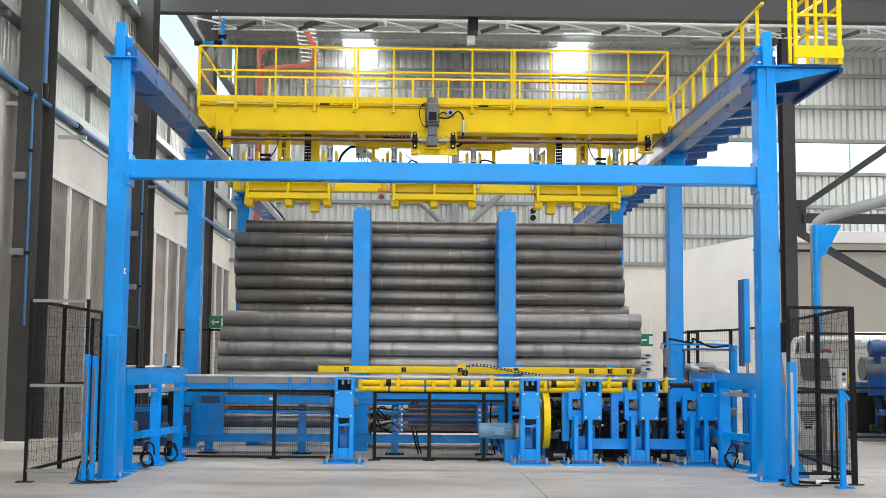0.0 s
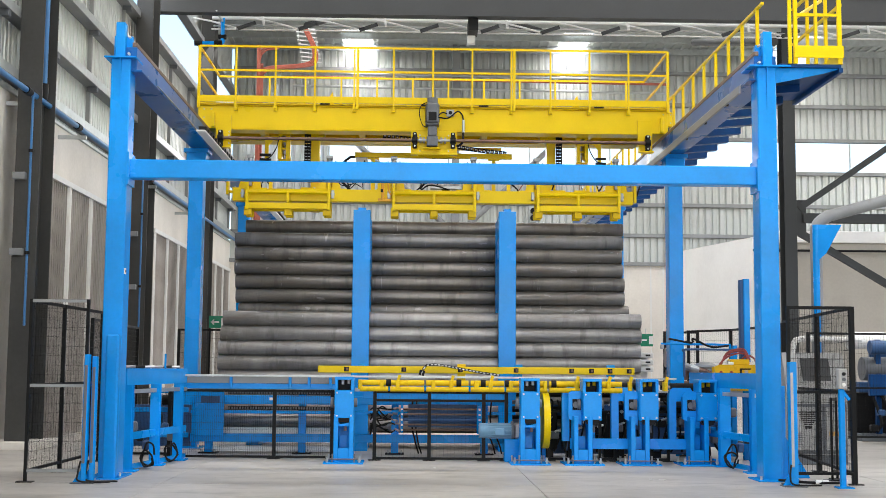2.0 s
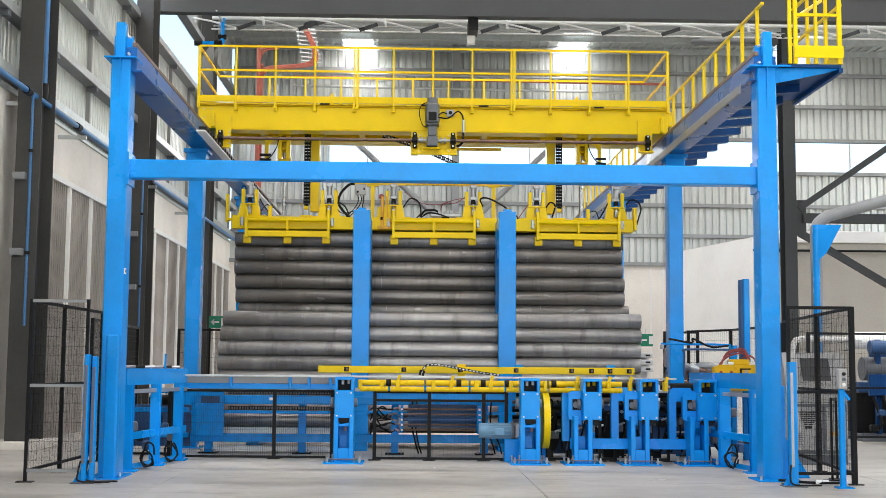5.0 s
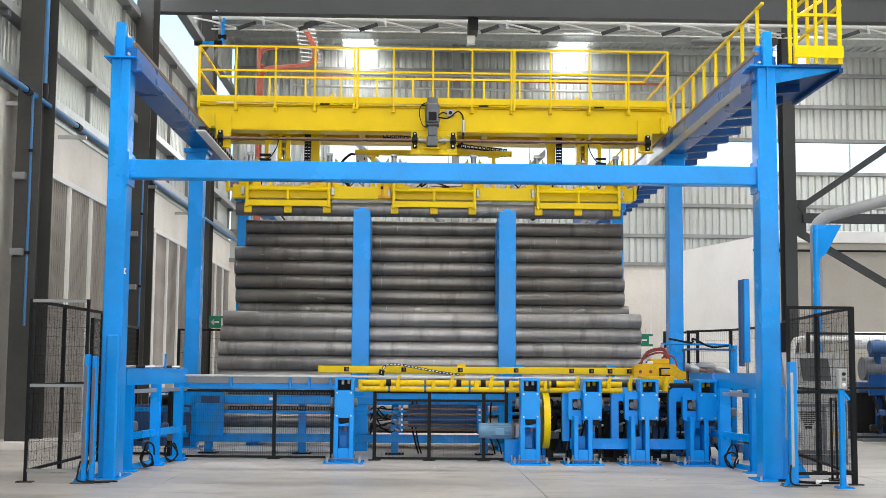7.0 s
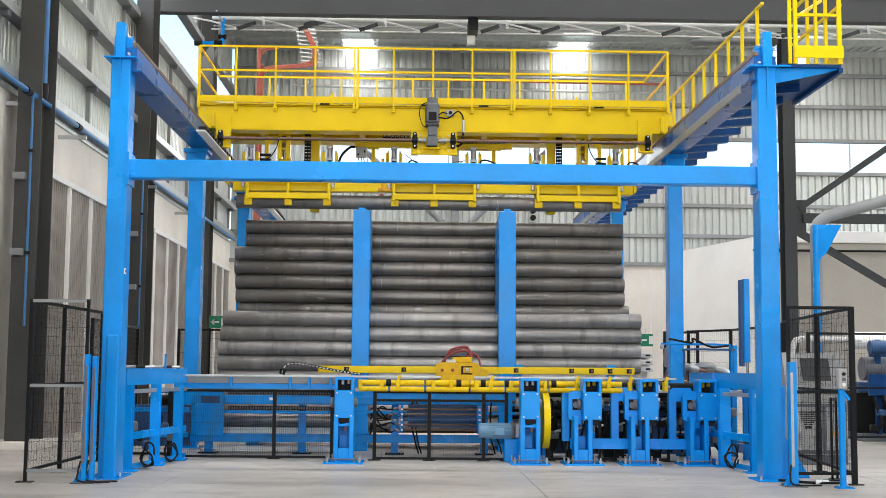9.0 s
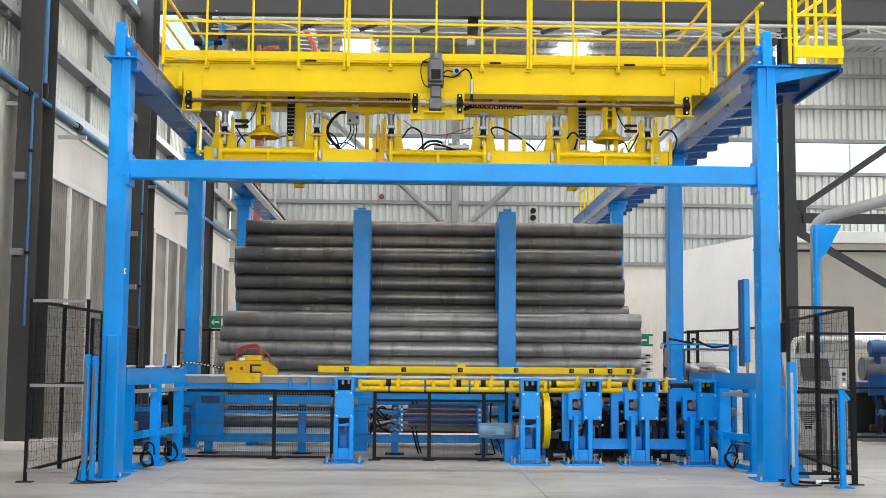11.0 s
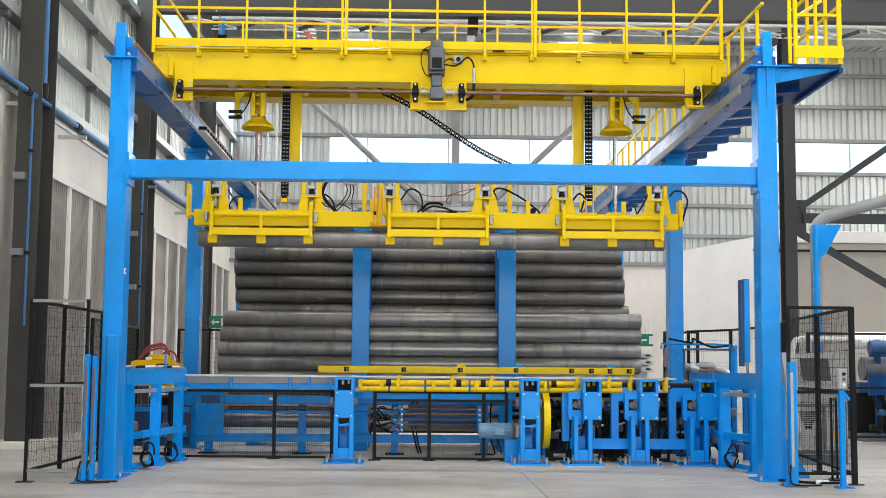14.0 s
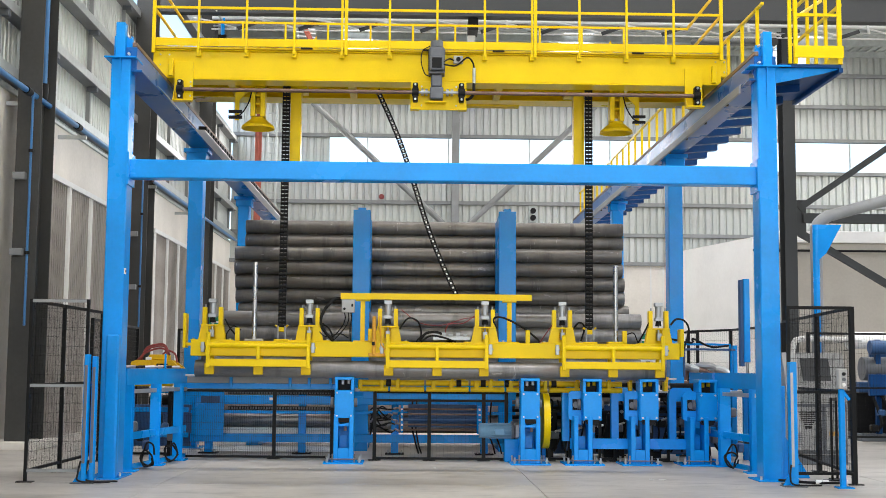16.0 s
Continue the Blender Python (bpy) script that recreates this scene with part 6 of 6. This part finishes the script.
    for y in (17.92, 18.22):
        part("leg", box(4.86, 4.93, y, y + 0.07, 0, 1.12, bevel=0.005), BLUE, p)
    # bent tube with sensors
    q = thing("sensor_frame", (4.4, 19, 0), "bent blue tube frame with hoses and sensors", "frame")
    part("tube", hose([(3.85, 19.2, 1.7), (4.2, 19.2, 1.7), (4.85, 19.2, 1.69), (4.93, 19.2, 1.64), (4.94, 19.2, 1.2)], 0.018), BLUE, q)
    part("tube", hose([(4.12, 18.8, 1.2), (4.12, 18.8, 1.55), (4.16, 18.8, 1.61), (4.9, 18.8, 1.61)], 0.018), NAVY, q)
    part("post", box(4.9, 4.96, 18.9, 18.98, 1.0, 1.68, bevel=0.005), BLUE, q)
    part("hose", hose([(3.95, 19.1, 1.78), (4.3, 19.1, 1.72), (4.33, 19.1, 1.78), (4.6, 19.1, 1.66), (4.88, 19.1, 1.68)], 0.016), RUBBER, q)
    part("sensor", box(3.84, 3.89, 19.15, 19.22, 1.62, 1.69, bevel=0.006), SILVER, q)
    part("top_plate", box(4.0, 4.96, 18.9, 19.3, 0.93, 1.0, bevel=0.01), BLUE, q)
    for x in (4.02, 4.44, 4.87):
        part("leg", box(x, x + 0.08, 18.92, 19.0, 0, 0.93, bevel=0.005), BLUE, q)
    part("low_rail", box(4.1, 4.87, 18.93, 18.99, 0.36, 0.44, bevel=0.005), BLUE, q)
    for x in (4.2, 4.32, 4.62, 4.72):
        part("hose", hose([(x, 18.8, 0.93), (x + 0.04, 18.75, 0.5), (x - 0.06, 18.72, 0.2), (x + 0.1, 18.8, 0.02)], 0.018), RUBBER, q)
    for x, z in ((4.18, 0.55), (4.56, 0.62), (4.66, 0.3)):
        part("valve", box(x, x + 0.12, 18.98, 19.1, z, z + 0.16, bevel=0.012), (BLACK, WHITE, DARKGREY)[int(z * 10) % 3], q)
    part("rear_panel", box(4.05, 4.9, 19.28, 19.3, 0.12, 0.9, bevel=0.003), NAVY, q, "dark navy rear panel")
    part("roll", rod((4.2, 20.6, 1.5), (4.5, 20.6, 1.5), 0.16, seg=18), SILVER, q)
    for k in range(5):
        x = 4.25 + 0.14 * k
        part("foil_hose", hose([(x, 20.7, 1.15), (x + 0.05, 20.65, 1.30 + 0.04 * (k % 2)), (x + 0.3, 20.6, 1.36 - 0.04 * (k % 3)), (x + 0.5, 20.65, 1.2)], 0.06, seg=10), (SILVER, GALV, SHAFT)[k % 3], q)
    part("hose_shelf", box(4.1, 5.2, 20.5, 20.9, 1.05, 1.12, bevel=0.006), SHAFT, q)
    for x in (4.15, 5.12):
        part("shelf_leg", box(x - 0.03, x + 0.03, 20.6, 20.66, 0, 1.05, bevel=0.004), BLACK, q)
    # white stacked pipes' ends behind
    w = thing("white_valve_rack", (4.1, 21.8, 0), "white stacked valve blocks on a post", "rack")
    part("post", box(3.86, 4.14, 21.8, 22.0, 0, 1.6, bevel=0.008), WHITE, w)
    for z in (1.26, 1.38, 1.50):
        blk = part("block", box(3.86, 4.2, 21.6, 21.8, z, z + 0.095, bevel=0.012), WHITE, w)
        part("slot", rod((3.9, 21.6, z + 0.05), (3.98, 21.59, z + 0.05), 0.014, seg=8), BLACK, blk)
        part("slot", rod((4.06, 21.6, z + 0.05), (4.14, 21.59, z + 0.05), 0.014, seg=8), BLACK, blk)
    # exit signs
    for x, y, z, w2, flip in ((-3.49, 22.4, 2.09, 0.16, 1), (4.12, 21.9, 1.82, 0.13, -1)):
        s = thing("exit_sign", (x, y, z), "green emergency exit sign with a white arrow", "sign", "exit signs")
        part("panel", box(x - w2, x + w2, y, y + 0.03, z - 0.11, z + 0.11, bevel=0.004), GREEN, s)
        part("arrow_shaft", box(x - 0.1, x + 0.02, y - 0.005, y, z - 0.014, z + 0.014, bevel=0), WHITE, s)
        part("arrow_head", prism([(x - 0.13, z), (x - 0.07, z + 0.06), (x - 0.07, z - 0.06)], "y", y - 0.005, y), WHITE, s)
        part("door_symbol", box(x + 0.06, x + 0.13, y - 0.005, y, z - 0.07, z + 0.07, bevel=0), WHITE, s)
        part("hanger", rod((x, y + 0.015, z + 0.11), (x, y + 0.015, z + 0.2), 0.008, seg=6), GALV, s)
        part("stem", rod((x - w2 + 0.02, y + 0.015, 0), (x - w2 + 0.02, y + 0.015, z - 0.11), 0.015, seg=8), BLACK, s)


def services():
    # blue compressed-air main along the side wall
    a = thing("air_main", (-6.0, 20, 5.53), "blue compressed-air pipe along the side wall", "pipe")
    part("main", rod((-6.0, 8, 5.53), (-6.0, 42, 5.53), 0.045, seg=14), AIRBLUE, a)
    for y in (16.9, 19.1, 22.0, 25.9, 28.2, 33.2):
        part("coupling", rod((-6.0, y - 0.1, 5.53), (-6.0, y + 0.1, 5.53), 0.066, seg=14), BLACK, a)
        part("bracket", box(-6.5, -5.98, y + 0.5, y + 0.55, 5.4, 5.47, bevel=0.003), GALV, a)
    for y, z in ((19.3, 1.9), (27.3, 1.0)):
        part("drop", rod((-5.98, y, z), (-5.98, y, 5.5), 0.02, seg=12), AIRBLUE, a)
        for zz in (3.0, 4.6):
            part("clip", rod((-5.98, y, zz), (-5.98, y, zz + 0.05), 0.042, seg=10), BLACK, a)
    part("riser", rod((-6.0, 19.9, 5.55), (-6.0, 19.9, 7.4), 0.05, seg=14), AIRBLUE, a)
    part("riser", rod((-6.05, 19.7, 7.5), (-6.05, 19.7, 11.5), 0.05, seg=14), AIRBLUE, a)
    part("riser_coupling", rod((-6.0, 19.9, 5.56), (-6.0, 19.9, 5.82), 0.075, seg=14), BLACK, a)
    part("riser_coupling", hose([(-6.0, 19.9, 7.25), (-6.0, 19.9, 7.42), (-6.05, 19.7, 7.4), (-6.05, 19.7, 7.65)], 0.078), BLACK, a)
    b = thing("air_branch", (-4.8, 31, 10), "blue air pipe with black elbows under the roof", "pipe")
    part("run", hose([(-5.55, 31.0, 9.45), (-4.95, 31.0, 9.47), (-4.9, 31.0, 9.6), (-4.9, 31.0, 10.1)], 0.055), BLUE, b)
    for p in ((-5.5, 31.0, 9.45), (-5.0, 31.0, 9.47), (-4.9, 31.0, 9.62)):
        part("elbow", rod((p[0] - 0.1, p[1], p[2]), (p[0] + 0.1, p[1], p[2]), 0.068, seg=12), BLACK, b)
    part("hanger", bar((-4.9, 31.0, 10.03), (-4.9, 29.98, 9.99), 0.04, 0.06), GALV, b)
    # orange cables on a ladder
    c = thing("cable_ladder", (-4.2, 38, 0), "galvanised cable ladder with orange power cables", "cable ladder")
    for e in (-0.25, 0.25):
        part("stile", bar((-3.1 + e, 36.5, 10.35), (-3.3 + e, 36.5, 11.4), 0.03, 0.05), GALV, c)
    for k in range(9):
        f = k / 8
        x, z = -3.1 - 0.2 * f, 10.38 + 1.0 * f
        part("rung", bar((x - 0.3, 36.46, z + 0.03), (x + 0.3, 36.46, z - 0.03), 0.03, 0.03), WHITE, c)
    for k in range(5):
        d = 0.032 * k
        part("cable", hose([(-4.66 + d, 36.4, 0.0), (-4.66 + d, 36.4, 9.5), (-4.66 + d, 36.4, 9.8), (-4.6 + d, 36.4, 10.06 - 0.5 * d), (-4.3 + d, 36.4, 10.2 - 0.6 * d), (-3.5, 36.4, 10.27 - 0.8 * d), (-3.1 + d, 36.4, 10.4 - 0.8 * d), (-3.08 + d, 36.4, 10.75), (-3.38 + d, 36.4, 11.4)], 0.018), ORANGE, c)
    for k in range(3):
        d = 0.035 * k
        part("cable", hose([(-4.68 + d, 36.3, 0.0), (-4.68 + d, 36.3, 10.0), (-4.68 + d, 36.3, 10.3), (-4.62 + d, 36.3, 10.58 - 0.6 * d), (-4.45 + d, 36.3, 10.74 - d), (-4.05, 36.3, 10.78 - d)], 0.018), ORANGE, c)
    for x in (-4.36, -4.10):
        part("stile", box(x - 0.025, x + 0.025, 36.5, 36.56, 0.0, 9.7, bevel=0.004), GALV, c)
    for k in range(31):
        part("rung", box(-4.335, -4.125, 36.51, 36.55, 0.4 + 0.3 * k, 0.43 + 0.3 * k, bevel=0), GALV, c)
    # high-level pipe runs across the end wall
    for z, m in ((10.45, GALV), (10.3, ORANGE), (9.98, GALV)):
        solid("service_pipe", rod((-4.3, 43.2, z + 1.2), (9.0, 43.2, z + 1.1), 0.045), m, (2, 43.2, z), "long thin pipe run across the end wall", "pipe", "service pipes")
    # motor box hanging under the roof beam
    h = thing("roof_lamp", (1.2, 30.6, 9.4), "dark hanging fixture under the roof beam", "lamp")
    part("bracket", box(1.30, 1.55, 30.0, 30.7, 9.62, 9.935, bevel=0.01), BLACK, h)
    part("housing", box(1.30, 1.50, 30.5, 30.7, 9.42, 9.62, bevel=0.01), WHITE, h)


cabinet()
machines()
services()


# ---------------- what moves ----------------
BRIDGE_ROWS = ((0.0, 3.55), (9.0, 3.55), (9.2, 3.52), (9.6, 3.25), (10.0, 2.65), (10.5, 1.62), (11.0, 0.66), (11.3, 0.23), (11.5, 0.08), (11.8, 0.0), (16.0, 0.0))
LIFT_ROWS = ((0.0, 2.79), (1.0, 2.79), (1.15, 2.765), (1.5, 2.70), (2.0, 2.617), (2.5, 2.53), (3.0, 2.444), (3.5, 2.35), (4.0, 2.281), (4.2, 2.25), (4.6, 2.19), (5.0, 2.15), (5.9, 2.15),
             (6.1, 2.20), (6.3, 2.32), (6.5, 2.425), (7.0, 2.665), (7.25, 2.75), (7.5, 2.785), (7.7, 2.79), (13.0, 2.79), (13.2, 2.69), (13.4, 2.47), (13.6, 2.245), (13.8, 2.03), (14.0, 1.796),
             (14.25, 1.50), (14.5, 1.206), (14.75, 0.925), (15.0, 0.652), (15.25, 0.41), (15.5, 0.201), (15.75, 0.065), (16.0, 0.0))
CART_ROWS = ((0.0, 5.796), (0.5, 5.796), (0.8, 5.60), (1.0, 5.28), (1.2, 4.87), (1.4, 4.59), (1.6, 4.556), (5.8, 4.556), (6.1, 4.38), (6.3, 4.177), (6.5, 3.971), (7.0, 3.395), (7.5, 2.655),
             (8.0, 1.983), (8.5, 1.23), (9.0, 0.56), (9.2, 0.274), (10.0, -0.95), (10.6, -1.87), (11.0, -2.44), (11.3, -2.82), (11.5, -3.10), (11.7, -3.39), (11.9, -3.63), (12.0, -3.71), (12.2, -3.762), (12.4, -3.765), (16.0, -3.765))


def at(rows, t):
    for (a, u), (b, v) in zip(rows, rows[1:]):
        if a <= t <= b:
            return u + (v - u) * (t - a) / (b - a)
    return rows[-1][1]


def motions():
    times = sorted({t for t, _ in BRIDGE_ROWS + LIFT_ROWS})
    x, y, z = BASE[BRIDGE]
    walk(BRIDGE, [(t, pose(x, y + v, z)) for t, v in BRIDGE_ROWS])
    x, y, z = BASE[GRIPPER]
    walk(GRIPPER, [(t, pose(x, y + at(BRIDGE_ROWS, t), z + at(LIFT_ROWS, t))) for t in times])
    px = LIFTED.location.x
    rows = [(t, pose(px, GRIP_Y + at(BRIDGE_ROWS, t), 1.27 + (LIFT if t <= 5.9 else at(LIFT_ROWS, t)))) for t in times]
    walk(LIFTED, rows)
    walk(CART, [(t, pose(v, 17.9, 0.97)) for t, v in CART_ROWS])
    walk(LOOP, [(t, pose(-0.318 + (v - 3.395) / 2, 17.95, 1.0 if t < 11.6 else 0.93 if t < 11.8 else 0.88)) for t, v in CART_ROWS])
    move = [t for t, _ in LIFT_ROWS]
    top, low = 5.3, 4.0
    for cx, root, links in LIFT_CHAINS:
        walk(root, [(t, pose(0, v, 0)) for t, v in BRIDGE_ROWS])
        for k, ob in enumerate(links):
            rows = []
            for t in move:
                h = 1.86 + at(LIFT_ROWS, t) + LINK_PITCH * k
                if h <= top:
                    rows.append((t, pose(cx, GRIP_Y, h)))
                else:
                    d = (h - top) % (2 * (top - low))
                    rows.append((t, pose(cx + (0.12 if cx < 0 else -0.12), GRIP_Y + 0.22, top - d if d < top - low else low + d - (top - low))))
            walk(ob, rows)
    walk(HANG, [(t, pose(0, v, 0)) for t, v in BRIDGE_ROWS])
    ax, az, fx, length = -0.54, 5.25, 0.30, 3.425
    n = len(HANG_LINKS)
    rows = [[] for _ in range(n)]
    for t in move:
        bz = 2.345 + at(LIFT_ROWS, t)
        h = az - bz
        # touch point on the bar: the free run and the part that lies on the bar add up to the length
        k = length + fx
        tx = (k * k - ax * ax - h * h) / (2 * (k - ax))
        free = math.hypot(tx - ax, h)
        ang = math.degrees(math.atan2(h, tx - ax))
        for i in range(n):
            s = length * (i + 0.5) / n
            if s < free:
                f = s / free
                bow = 0.035 * math.sin(math.pi * 2 * f) * min(1.0, h)
                x, zz = ax + (tx - ax) * f, az - h * f
                rows[i].append((t, pose(x + bow * math.sin(radians(ang)), GRIP_Y + 0.25, zz + bow * math.cos(radians(ang)), 0, 90 + ang, 0)))
            else:
                rows[i].append((t, pose(tx - (s - free), GRIP_Y + 0.25, bz - 0.06, 0, 90, 0)))
    for ob, r in zip(HANG_LINKS, rows):
        walk(ob, r)


motions()
